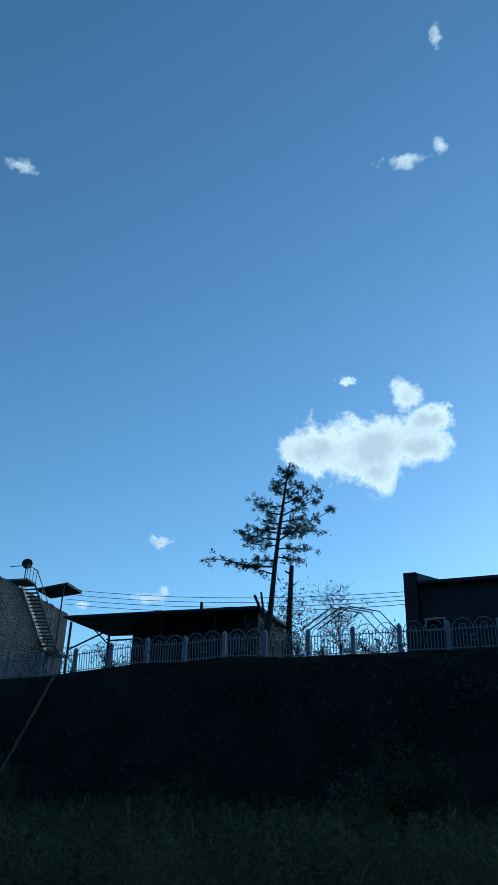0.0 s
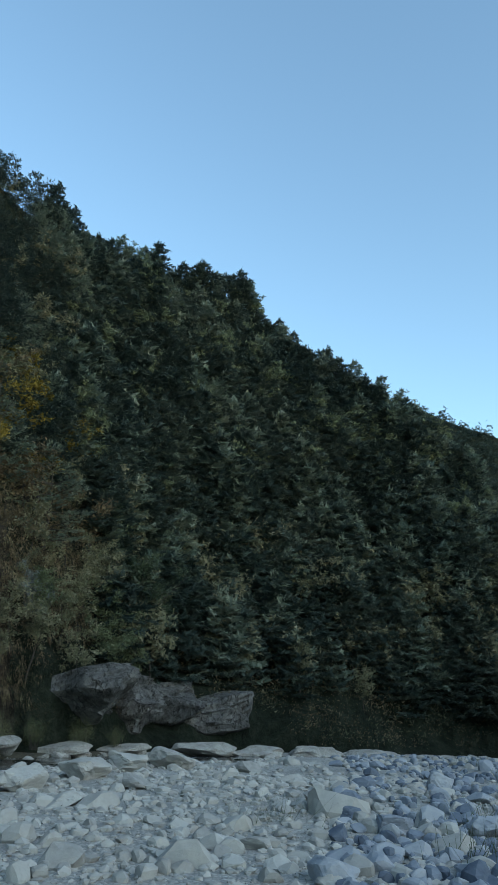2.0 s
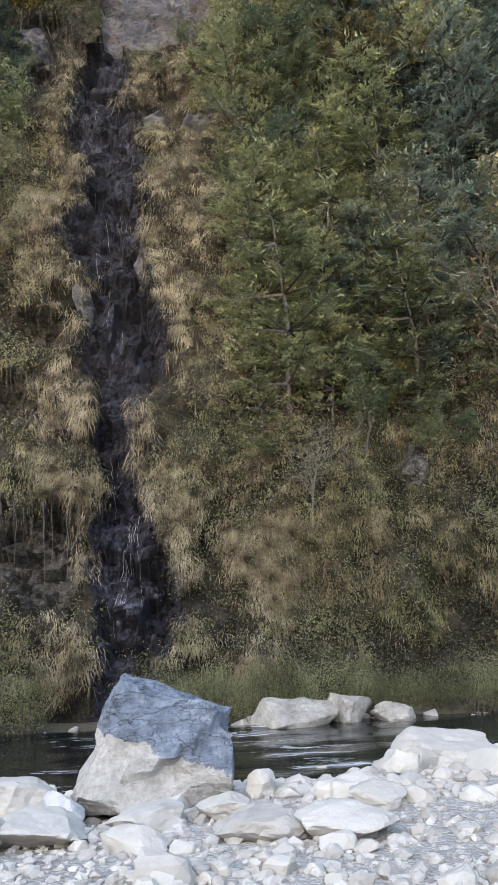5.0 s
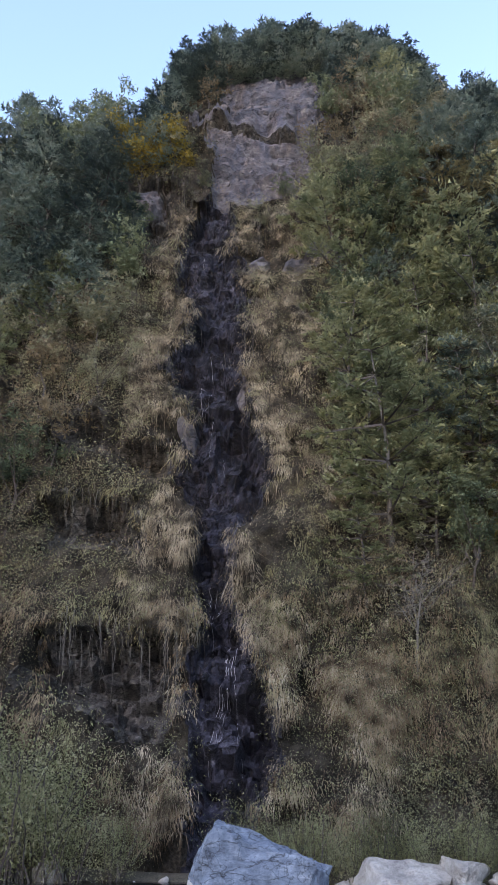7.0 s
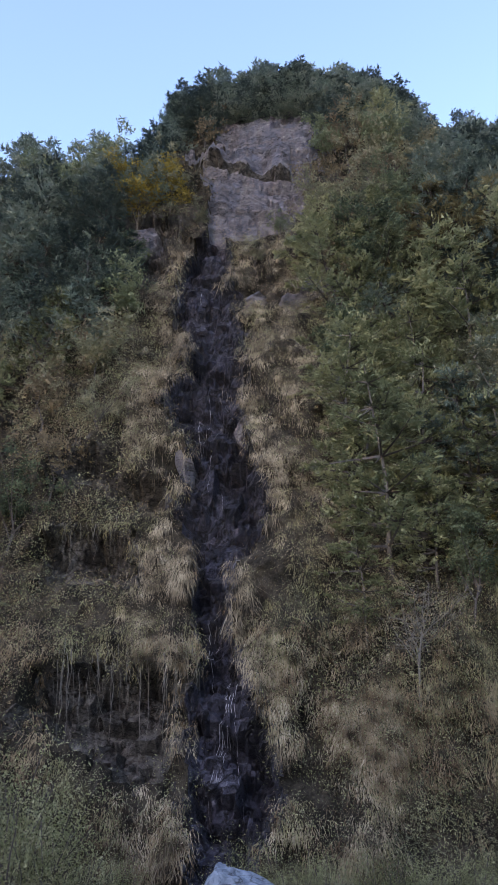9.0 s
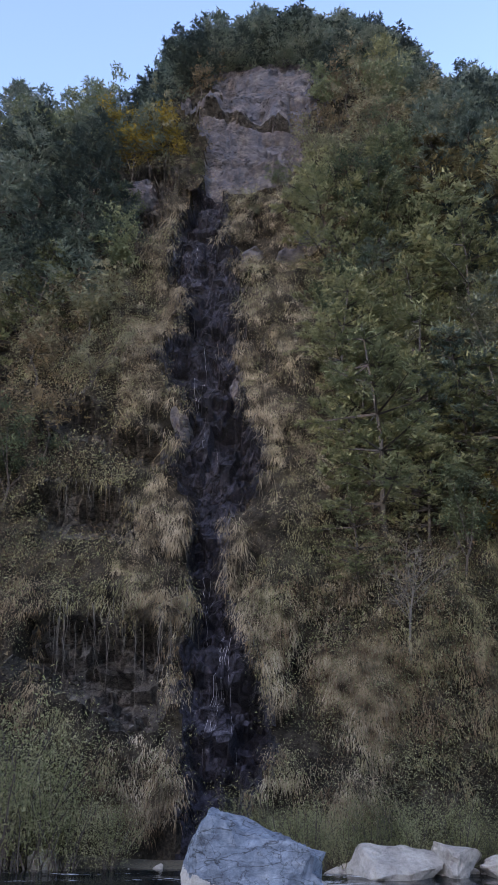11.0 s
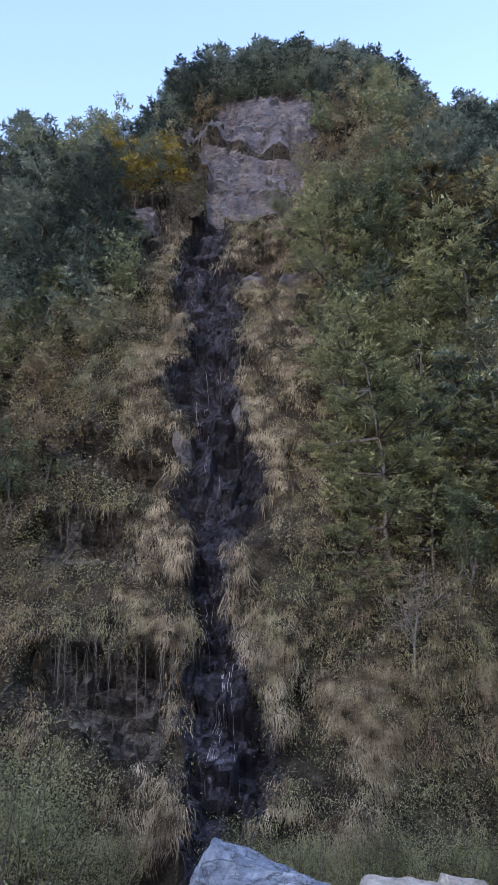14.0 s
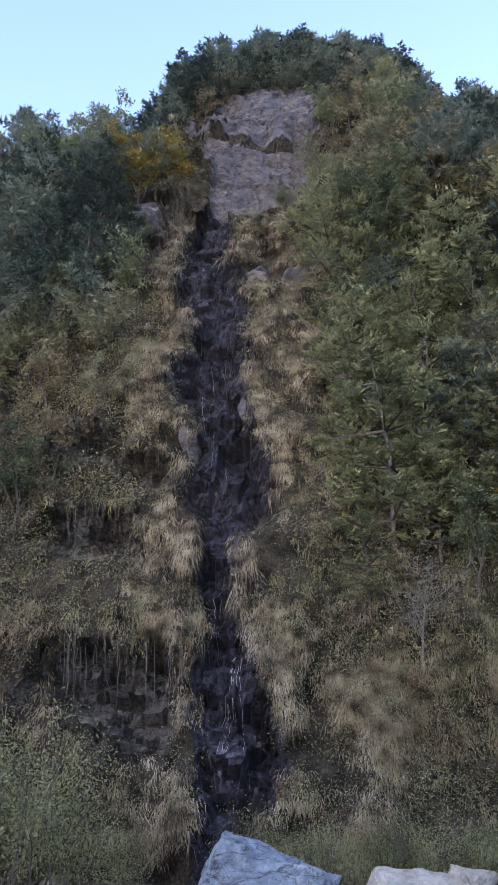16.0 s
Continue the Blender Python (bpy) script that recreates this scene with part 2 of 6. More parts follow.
def boulder_mat():
    """Blue-grey gneiss; its foot is coated with pale dried silt up to an uneven line."""
    m, t, b = nodes("banded_boulder_rock")
    at = where(t)
    xyz = t.nodes.new("ShaderNodeSeparateXYZ")
    t.links.new(at, xyz.inputs[0])
    st = add(t, "ShaderNodeMapping", [(at, "Vector")])
    st.inputs["Rotation"].default_value = (.2, .5, .1)
    st.inputs["Scale"].default_value = (1, 1, 3.2)
    n1, n2, n3 = noise_fac(t, st.outputs[0], 1.6, 7, .65), noise_fac(t, at, 9, 6, .7), noise_fac(t, at, 1.5, 4)
    f = num(t, "ADD", num(t, "MULTIPLY", n1, .6), num(t, "MULTIPLY", n2, .4))
    blue = ramp(t, f, [(.32, (.03, .04, .058)), (.44, (.11, .14, .185)), (.56, (.20, .245, .30)), (.7, (.36, .4, .45))])
    joints = mix2(t, 1.0, crack_lines(t, st.outputs[0], 1.1, .014, .3), crack_lines(t, at, 2.6, .014, .5), "MULTIPLY")
    blue = mix2(t, 1.0, blue, joints, "MULTIPLY")
    pale = ramp(t, n2, [(.3, (.28, .265, .24)), (.6, (.47, .455, .425))])
    line = num(t, "ADD", xyz.outputs["Z"], num(t, "ADD", num(t, "MULTIPLY", xyz.outputs["X"], .26), num(t, "MULTIPLY", num(t, "SUBTRACT", n3, .5), .5)))
    low = num(t, "LESS_THAN", num(t, "ADD", line, num(t, "MULTIPLY", num(t, "SUBTRACT", n2, .5), .35)), .62)
    t.links.new(mix2(t, low, blue, pale), b.inputs["Base Color"])
    b.inputs["Roughness"].default_value = .8
    bump(t, b, f, 1.0, .16)
    return m


M_BOULDER = boulder_mat()
M_BANKROCK = rough_mat("pale_bank_rock", [(.3, (.12, .113, .105)), (.44, (.30, .285, .26)), (.6, (.44, .42, .385)), (.75, (.52, .5, .465))], 1.4, 9, .85, .12, 1.0)
M_TEAL = craggy("lichened_rock_face", [(.34, (.035, .037, .037)), (.46, (.095, .107, .104)), (.6, (.19, .21, .20)), (.7, (.27, .29, .275))], 1.5, (1, 1, .4), (.8, .9), True, .3, .35)


def water_mat():
    """Dark clear river; broken white water where it runs over stones."""
    m, t, b = nodes("river_water")
    at = place(t)
    st = add(t, "ShaderNodeMapping", [(at, "Vector")])
    st.inputs["Scale"].default_value = (.35, 1.3, 1)
    n1, n2 = noise_fac(t, st.outputs[0], 1.3, 5, .6), noise_fac(t, st.outputs[0], 1.5, 6, .8)
    reach = noise_fac(t, at, .09, 2)
    foam = ramp(t, num(t, "ADD", num(t, "MULTIPLY", n2, .8), num(t, "MULTIPLY", reach, .35)), [(.635, (0, 0, 0)), (.72, (.85, .85, .85))])
    t.links.new(mix2(t, foam, (.006, .009, .010), (.6, .63, .66)), b.inputs["Base Color"])
    t.links.new(mix2(t, foam, (.07, .07, .07), (.8, .8, .8)), b.inputs["Roughness"])
    b.inputs["IOR"].default_value = 1.33
    b.inputs["Specular IOR Level"].default_value = .15
    bump(t, b, n1, .25, .08)
    return m


M_WATER = water_mat()
M_FALL = rough_mat("thin_falling_water", [(.3, (.2, .205, .23)), (.7, (.45, .46, .5))], 2, 8, .3, .03)


# ---- mesh helpers ----
def soup(name, tris, material, parent=None, smooth=False):
    """One mesh object from an array of triangles (n, 3, 3)."""
    tris = np.ascontiguousarray(tris, dtype=np.float32)
    n = len(tris)
    me = bpy.data.meshes.new(name)
    me.vertices.add(n * 3)
    me.vertices.foreach_set("co", tris.ravel())
    me.loops.add(n * 3)
    me.loops.foreach_set("vertex_index", np.arange(n * 3, dtype=np.int32))
    me.polygons.add(n)
    me.polygons.foreach_set("loop_start", np.arange(0, n * 3, 3, dtype=np.int32))
    me.polygons.foreach_set("loop_total", np.full(n, 3, dtype=np.int32))
    me.materials.append(material)
    me.update(calc_edges=True)
    ob = new(name, me)
    if parent:
        ob.parent = parent
    return ob


def sheet(name, v, rows, cols, material, smooth=True):
    """A grid mesh from points (rows * cols, 3)."""
    i = np.arange(rows - 1)[:, None] * cols + np.arange(cols - 1)[None]
    f = np.stack([i, i + 1, i + cols + 1, i + cols], -1).reshape(-1, 4)
    me = bpy.data.meshes.new(name)
    me.from_pydata(v.tolist(), [], f.tolist())
    for m in material if isinstance(material, (list, tuple)) else [material]:
        me.materials.append(m)
    me.polygons.foreach_set("use_smooth", np.full(len(f), smooth))
    me.update()
    return new(name, me), f


def part(name, bm, material, parent=None, label=""):
    """Links a bmesh as one mesh object, under its thing if one is given."""
    me = bpy.data.meshes.new(name)
    bm.to_mesh(me)
    bm.free()
    me.materials.append(material)
    ob = new(name, me)
    if parent:
        ob.parent = parent
    return tagged(ob, label)


def empty(name, m, label, category, group=""):
    ob = new(name)
    ob.empty_display_size = .2
    ob.matrix_world = m
    return tagged(ob, label, category, group)


def tube(pts, r0, r1, sides=5):
    """Triangles of a tapered tube along points."""
    p = np.asarray(pts, float)
    n = len(p)
    d = np.gradient(p, axis=0)
    d /= np.linalg.norm(d, axis=1, keepdims=True) + 1e-9
    ref = np.where(np.abs(d[:, 2:3]) > .9, np.array([[1.0, 0, 0]]), np.array([[0, 0, 1.0]]))
    u = np.cross(d, ref)
    u /= np.linalg.norm(u, axis=1, keepdims=True) + 1e-9
    w = np.cross(d, u)
    a = np.linspace(0, 2 * np.pi, sides, endpoint=False)
    r = np.linspace(r0, r1, n)[:, None, None]
    ring = p[:, None] + r * (np.cos(a)[None, :, None] * u[:, None] + np.sin(a)[None, :, None] * w[:, None])
    nxt = np.roll(ring, -1, axis=1)
    A, B, C, D = ring[:-1], nxt[:-1], nxt[1:], ring[1:]
    return np.concatenate([np.stack([A, B, C], 2).reshape(-1, 3, 3), np.stack([A, C, D], 2).reshape(-1, 3, 3)])


def leaves(rng, centres, size, flat=0.0, spread=0.0, slim=.27):
    """Leaf triangles round the centres: random turn, flat = 1 lays them level."""
    c = np.asarray(centres, float)
    n = len(c)
    c = c + rng.normal(0, 1, (n, 3)) * spread
    nrm = rng.normal(0, 1, (n, 3))
    nrm[:, 2] = nrm[:, 2] * (1 + flat) + flat
    nrm /= np.linalg.norm(nrm, axis=1, keepdims=True)
    u = np.cross(nrm, rng.normal(0, 1, (n, 3)))
    u /= np.linalg.norm(u, axis=1, keepdims=True) + 1e-9
    v = np.cross(nrm, u)
    s = size * rng.uniform(.6, 1.4, (n, 1))
    return np.stack([c + u * s * .85, c - u * s * .45 + v * s * slim, c - u * s * .45 - v * s * slim], 1)


def bend(rng, start, way, length, n=5, wob=.08, lift=0.0):
    way = np.asarray(way, float) / np.linalg.norm(way)
    pts, p = [np.asarray(start, float)], np.asarray(start, float)
    for k in range(n - 1):
        way = way + rng.normal(0, wob, 3) + np.array([0, 0, lift])
        way = way / np.linalg.norm(way)
        p = p + way * length / (n - 1)
        pts.append(p)
    return np.array(pts)


def sprays(rng, centres, ways, size, slim):
    """Needle sprays: slim triangles that point along their twig, lying nearly level."""
    n = len(centres)
    u = ways + rng.normal(0, .4, (n, 3))
    u /= np.linalg.norm(u, axis=1, keepdims=True) + 1e-9
    v = np.cross(np.array([0, 0, 1.0]) + rng.normal(0, .45, (n, 3)), u)
    v /= np.linalg.norm(v, axis=1, keepdims=True) + 1e-9
    s = size * rng.uniform(.6, 1.4, (n, 1))
    return np.stack([centres + u * s * .9, centres - u * s * .45 + v * s * slim, centres - u * s * .45 - v * s * slim], 1)


def pine(rng, h, spread, leaf=.28, rich=1.0, start=.3, lean=.06, per=12, slim=.2, tier=1.15):
    """Wood and needles of a pine: whorls of boughs, each a flat fan of twigs, with dark gaps between the tiers."""
    trunk = bend(rng, (0, 0, -.6), (rng.normal(0, lean), rng.normal(0, lean), 1), h + .6, 8, .05, .05)
    wood, dots, ways = [tube(trunk, h * .010 + .03, .02, 6)], [], []
    levels = int(h * tier * .62) + 2
    for k in range(levels):
        f = start + (1 - start) * (k + rng.uniform(0, .5)) / levels
        base = np.array([np.interp(f * 7, np.arange(8), trunk[:, i]) for i in range(3)])
        reach = spread * (1 - ((f - start) / (1 - start)) ** 2.4) + .4
        turn = rng.uniform(0, 6.283)
        boughs = int(rng.integers(5, 8))
        for j in range(boughs):
            a = turn + j * 6.283 / boughs + rng.normal(0, .25)
            L = reach * rng.uniform(.55, 1.15)
            bough = bend(rng, base, (np.cos(a), np.sin(a), rng.uniform(-.04, .14)), L, 5, .05, .03)
            wood.append(tube(bough[::2], .035 + .008 * L, .012, 3))
            m = max(3, int(L * 3.6 * rich))
            g = np.clip(np.linspace(.28, 1, m) + rng.normal(0, .05, m), .15, 1)
            c = np.stack([np.interp(g * 4, np.arange(5), bough[:, i]) for i in range(3)], 1)
            ahead = bough[-1] - bough[0]
            ahead = ahead / (np.linalg.norm(ahead) + 1e-9)
            side = np.cross(ahead, (0, 0, 1.0))
            sign = np.where(np.arange(m) % 2, 1, -1)[:, None]
            way = ahead * .65 + side * sign * .8 + rng.normal(0, .06, (m, 3)) + np.array([0, 0, .05])
            reach_t = (.16 + .42 * L * (1.08 - g))[:, None]
            q = rng.uniform(.1, 1, (m, per, 1))
            p = c[:, None] + way[:, None] * reach_t[:, None] * q + rng.normal(0, 1, (m, per, 3)) * np.array([.06, .06, .035])
            dots.append(p.reshape(-1, 3))
            ways.append(np.repeat(way, per, 0))
    tip = np.repeat(trunk[-1:], per * 2, 0) + rng.normal(0, 1, (per * 2, 3)) * np.array([.3, .3, .12])
    dots.append(tip)
    ways.append(np.tile(np.array([[0, 0, 1.0]]), (per * 2, 1)))
    return np.concatenate(wood), sprays(rng, np.concatenate(dots), np.concatenate(ways), leaf, slim)


def broad(rng, h, spread, leaf=.24, rich=1.0, fork=.35, per=14):
    """Wood and leaves of a broad-leaved tree: forked limbs, leaves in loose clusters with gaps."""
    trunk = bend(rng, (0, 0, -.5), (rng.normal(0, .08), rng.normal(0, .08), 1), h * fork + .5, 5, .06)
    wood, dots = [tube(trunk, h * .009 + .02, h * .006 + .015, 6)], []
    for k in range(rng.integers(5, 8)):
        a = k * 2.4 + rng.uniform(-.5, .5)
        out = rng.uniform(.25, .9) * spread / h * 1.6
        L = h * (1 - fork) * rng.uniform(.7, 1.0)
        limb = bend(rng, trunk[-1 - (k % 2)], (np.cos(a) * out, np.sin(a) * out, 1), L, 6, .12)
        wood.append(tube(limb, h * .0045 + .012, .009, 4))
        for _ in range(rng.integers(4, 7)):
            f = rng.uniform(.25, 1) * 5
            base = np.array([np.interp(f, np.arange(6), limb[:, i]) for i in range(3)])
            b = rng.uniform(0, 2 * np.pi)
            twig = bend(rng, base, (np.cos(b), np.sin(b), rng.uniform(-.1, .9)), spread * rng.uniform(.25, .6), 4, .18)
            wood.append(tube(twig[::3], .025, .007, 3))
            n = max(1, int(6.5 * rich))
            g = rng.uniform(.3, 1.05, n)
            c = np.stack([np.interp(g * 3, np.arange(4), twig[:, i]) for i in range(3)], 1) + rng.normal(0, .12 * spread * .5, (n, 3))
            dots.append(np.repeat(c, per, 0) + rng.normal(0, .21, (n * per, 3)) * np.array([1.1, 1.1, .7]))
    return np.concatenate(wood), leaves(rng, np.concatenate(dots), leaf, .6)


def bare_tree(rng, h, spread, leafy=0):
    """A leafless tree: trunk, limbs and fine twigs, with few leaves left."""
    trunk = bend(rng, (0, 0, -.4), (rng.normal(0, .05), 0, 1), h * .5, 6, .05)
    wood, dots = [tube(trunk, h * .007 + .015, h * .004 + .01, 6)], [trunk[-1:]]
    for k in range(9):
        a = k * 2.4 + rng.uniform(-.4, .4)
        limb = bend(rng, trunk[-1 - (k % 3)], (np.cos(a) * .6, np.sin(a) * .6, 1), h * rng.uniform(.35, .55), 6, .12)
        wood.append(tube(limb, h * .0024 + .006, .005, 4))
        for _ in range(8):
            f = rng.uniform(.15, 1) * 5
            base = np.array([np.interp(f, np.arange(6), limb[:, i]) for i in range(3)])
            b = rng.uniform(0, 2 * np.pi)
            twig = bend(rng, base, (np.cos(b), np.sin(b), rng.uniform(.1, 1.2)), spread * rng.uniform(.2, .5), 4, .2)
            wood.append(tube(twig[[0, 1, 3]], .018, .006, 3))
            for _ in range(3):
                b = rng.uniform(0, 2 * np.pi)
                wood.append(tube(bend(rng, twig[rng.integers(1, 4)], (np.cos(b), np.sin(b), rng.uniform(0, 1.2)), spread * .18, 3, .2)[::2], .009, .004, 3))
            dots.append(np.repeat(twig[-1:], 1 + leafy, 0) + rng.normal(0, .2, (1 + leafy, 3)))
    return np.concatenate(wood), leaves(rng, np.concatenate(dots), .16)


def shrub(rng, h, spread, leaf=.15, n=700, stems=9):
    """A many-stemmed bush."""
    wood, dots = [], []
    for _ in range(stems):
        a = rng.uniform(0, 2 * np.pi)
        o = rng.uniform(.1, 1) * spread / h
        st = bend(rng, (rng.normal(0, .15 * spread), rng.normal(0, .15 * spread), -.3), (np.cos(a) * o, np.sin(a) * o, 1), h * rng.uniform(.6, 1.05), 6, .12)
        wood.append(tube(st, .03, .008, 3))
        k = n // stems
        g = rng.uniform(.15, 1.0, k) ** .7 * 5
        c = np.stack([np.interp(g, np.arange(6), st[:, i]) for i in range(3)], 1)
        dots.append(c + rng.normal(0, 1, (k, 3)) * np.array([.2, .2, .17]) * spread * .75)
    return np.concatenate(wood), leaves(rng, np.concatenate(dots), leaf, .5)


def put(tris, x, y, z, s=1.0, turn=0.0, sz=None):
    c, n = math.cos(turn), math.sin(turn)
    m = np.array([[c, -n, 0], [n, c, 0], [0, 0, 1]]) * s
    if sz:
        m[2, 2] = sz
    return tris @ m.T + np.array([x, y, z])


BALL = {}


def ball(level):
    if level not in BALL:
        bm = bmesh.new()
        bmesh.ops.create_icosphere(bm, subdivisions=level, radius=1)
        v = np.array([p.co[:] for p in bm.verts])
        f = np.array([[p.index for p in q.verts] for q in bm.faces])
        bm.free()
        BALL[level] = v, f
    return BALL[level]


def rock(rng, level=2, cuts=7, rough=.12, size=(1, 1, 1), keep=.55):
    """Points and faces of a stone: a ball cut flat on several sides and roughened."""
    v, f = ball(level)
    v = v.copy()
    for _ in range(cuts):
        d = rng.normal(0, 1, 3)
        d /= np.linalg.norm(d)
        lim = rng.uniform(keep, .92)
        over = v @ d - lim
        v = v - np.clip(over, 0, None)[:, None] * d * .93
    if rough:
        seed = Vector(rng.uniform(0, 50, 3))
        k = np.array([noise.fractal(Vector(p) * 1.7 + seed, .7, 2.2, 5) for p in v])
        v = v * (1 + rough * k)[:, None]
    return v * np.asarray(size), f


def joined(name, parts, material, smooth=False):
    """One mesh of many stones, each with its own points."""
    n, vs, fs = 0, [], []
    for v, f in parts:
        vs.append(v)
        fs.append(f + n)
        n += len(v)
    v, f = np.concatenate(vs).astype(np.float32), np.concatenate(fs).astype(np.int32)
    me = bpy.data.meshes.new(name)
    me.vertices.add(len(v))
    me.vertices.foreach_set("co", v.ravel())
    me.loops.add(len(f) * 3)
    me.loops.foreach_set("vertex_index", f.ravel())
    me.polygons.add(len(f))
    me.polygons.foreach_set("loop_start", np.arange(0, len(f) * 3, 3, dtype=np.int32))
    me.polygons.foreach_set("loop_total", np.full(len(f), 3, dtype=np.int32))
    me.polygons.foreach_set("use_smooth", np.full(len(f), smooth))
    me.materials.append(material)
    me.update(calc_edges=True)
    return new(name, me)


def stone_object(name, v, f, material, smooth=True):
    me = bpy.data.meshes.new(name)
    me.from_pydata(v.tolist(), [], f.tolist())
    me.polygons.foreach_set("use_smooth", np.full(len(f), smooth))
    me.materials.append(material)
    me.update()
    return me


def copy_at(ob, m):
    """A copy of a thing whose pose and size m gives."""
    return copy_thing(ob, m @ Matrix.Diagonal((1 / ob.scale[0], 1 / ob.scale[1], 1 / ob.scale[2], 1)))


# ---- the large forms ----
def step(a, b, x):
    t = np.clip((np.asarray(x, float) - a) / (b - a), 0, 1)
    return t * t * (3 - 2 * t)


# The hill is laid out in its own measure about the camera's stand; S turns it into metres.
S = 0.56


def to_world(p):
    return p[0] * S, p[1] * S, 1.6 + (p[2] - 1.6) * S


# foot x, y; ridge x, y, z of the wooded hill beyond the river
HILL = [(-400, 46, -420, 90, 95), (-160, 44, -165, 80, 93), (-60, 43, -60, 75, 83), (-23, 43, -23, 75, 83.5), (-19, 43, -19, 76, 86), (-17, 43, -17, 80, 98), (-11.5, 43, -11.5, 82, 102.5), (0, 43, 0, 82.5, 103.5),
        (11, 43, 11, 82, 102), (16, 43, 16, 80, 97), (18.5, 43, 18.5, 76.5, 87), (30, 43, 30, 75, 83), (52, 43, 60, 75, 82), (71, 39.5, 94, 75, 81), (84, 35, 118, 76, 86), (98, 30, 134.5, 66.5, 90), (110, 23, 150, 54.7, 89),
        (121, 16, 163.6, 38.4, 78), (131, 7, 171, 18, 66), (137.5, 0, 168, 4.1, 46), (142, -8, 163, -5.7, 28), (145, -14, 156, -14, 17), (146, -18, 151, -17.5, 6), (146.5, -20, 148, -18.5, -5)]
HILL_A = np.array(HILL, float)
# running measure along the hill: x as far as it runs straight, then 11 for each station
HK = np.array([h[0] if k <= 13 else 71 + (k - 13) * 11 for k, h in enumerate(HILL)], float)
U_END = float(HK[-1])


def foot_z(x):
    return np.interp(x, [45, 71, 98, 121, 137], [-2.5, -3.5, -5.5, -6.5, -7])


# centre line and half-width of the gully: z, x, half-width
GULLY = np.array([(-2, -5, 2.1), (.3, -5, 2.1), (2, -4.7, 2.7), (5.8, -4.7, 2.6), (9.1, -5, 2.1), (11, -5.7, 1.3), (12.9, -6.4, 1.15), (17.2, -6.6, 1.7), (19.5, -6.1, 2.5), (23.7, -6.1, 3.2), (28, -7.1, 2.9), (34.6, -8.7, 3.1), (42.5, -7.7, 2.6), (50, -9.4, 3.4), (58, -9.9, 2.9), (61.5, -9.8, 1.8)])


def gully(x, z):
    """1 in the middle of the gully, 0 at its edge, below 0 outside."""
    c = np.interp(z, GULLY[:, 0], GULLY[:, 1])
    w = np.interp(z, GULLY[:, 0], GULLY[:, 2])
    return np.where((z > -3) & (z < 61.9), 1 - np.abs(x - c) / w, -9.0)


def cliff_top(x, z):
    """Over 0 on the bare upper cliff."""
    mid = np.interp(z, [62, 70, 82, 90, 97, 101], [-5.3, -5.2, -4, -3, -4, -5])
    wid = np.interp(z, [62, 70, 82, 90, 97, 101], [5, 6.2, 7.5, 8.5, 7, 4])
    return np.where((z > 62) & (z < 101.5), 1 - np.abs(x - mid) / wid, -9.0)


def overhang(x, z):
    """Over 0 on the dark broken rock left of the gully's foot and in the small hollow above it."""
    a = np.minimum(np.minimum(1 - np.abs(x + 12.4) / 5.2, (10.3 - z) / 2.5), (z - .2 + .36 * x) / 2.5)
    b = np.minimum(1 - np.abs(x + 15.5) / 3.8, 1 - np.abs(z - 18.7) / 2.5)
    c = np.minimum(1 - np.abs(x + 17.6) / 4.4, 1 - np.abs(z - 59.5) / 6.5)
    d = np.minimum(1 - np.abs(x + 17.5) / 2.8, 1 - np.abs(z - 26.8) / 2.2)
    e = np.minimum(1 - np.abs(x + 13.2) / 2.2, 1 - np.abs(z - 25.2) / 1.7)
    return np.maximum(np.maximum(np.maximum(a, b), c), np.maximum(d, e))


def scree(x, z):
    """Over 0 on the bare stony chute beside the lichened face."""
    mid, wide = np.interp(z, [0, 8, 21, 31], [37, 36.2, 38, 38.5]), np.interp(z, [0, 8, 21, 31], [4.2, 3.2, 1.6, 1.0])
    return np.where((z > -2) & (z < 31), 1 - np.abs(x - mid) / wide, -9.0)


def ragged(x, z):
    """Unevenness of the edges between rock and turf."""
    return noise.noise(Vector((x * .4, 1.7, z * .33))) * .55 + noise.noise(Vector((x * 1.3, 4.7, z * 1.3))) * .3


def cells(p, s):
    """Block steps: the value of the stone that a place belongs to, and its distance to the joint."""
    q = Vector((p[0] * s, p[1] * s, p[2] * s * 1.25))
    d, pts = noise.voronoi(q)
    return noise.cell(pts[0] * 7.3), min(1.0, (d[1] - d[0]) * 3)


def blocks(x, z, w, h, salt):
    """Angular rock: uneven courses with staggered joints, each block set in or out and tilted."""
    x, z = x + noise.noise(Vector((x * .45 / w, salt, z * .45 / h))) * w * .8, z + noise.noise(Vector((x * .35 / w, salt + 9, z * .35 / h))) * h * .9 + .12 * x
    r = z / h
    c = x / w + .4 * math.floor(r) + noise.cell(Vector((math.floor(r) * 1.7, salt, 3.3)))
    k = Vector((math.floor(c) * 1.37 + .5, math.floor(r) * 2.13 + .5, salt))
    return noise.cell(k) + (r % 1 - .5) * 1.1 * noise.cell(k * 3.1) + (c % 1 - .5) * .9 * noise.cell(k * 5.3)


def lump(x, z):
    """Rounded cushions of turf, with hollows between them."""
    w = noise.noise(Vector((x * .3, 6, z * .3))) * 1.6
    q = Vector(((x + w) * .30, 3.3, (z - w) * .24))
    a = noise.voronoi(q)[0]
    b = noise.voronoi(q * 2.3)[0]
    return max(-.3, min(1, 1.15 - a[0] * 1.55)) * .75 + max(-.3, min(1, 1.1 - b[0] * 1.5)) * .25


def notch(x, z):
    """The band under the upper cliff's jutting edge, where dark rock paints its shadow."""
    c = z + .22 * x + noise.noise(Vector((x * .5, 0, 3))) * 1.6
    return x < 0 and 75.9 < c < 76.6


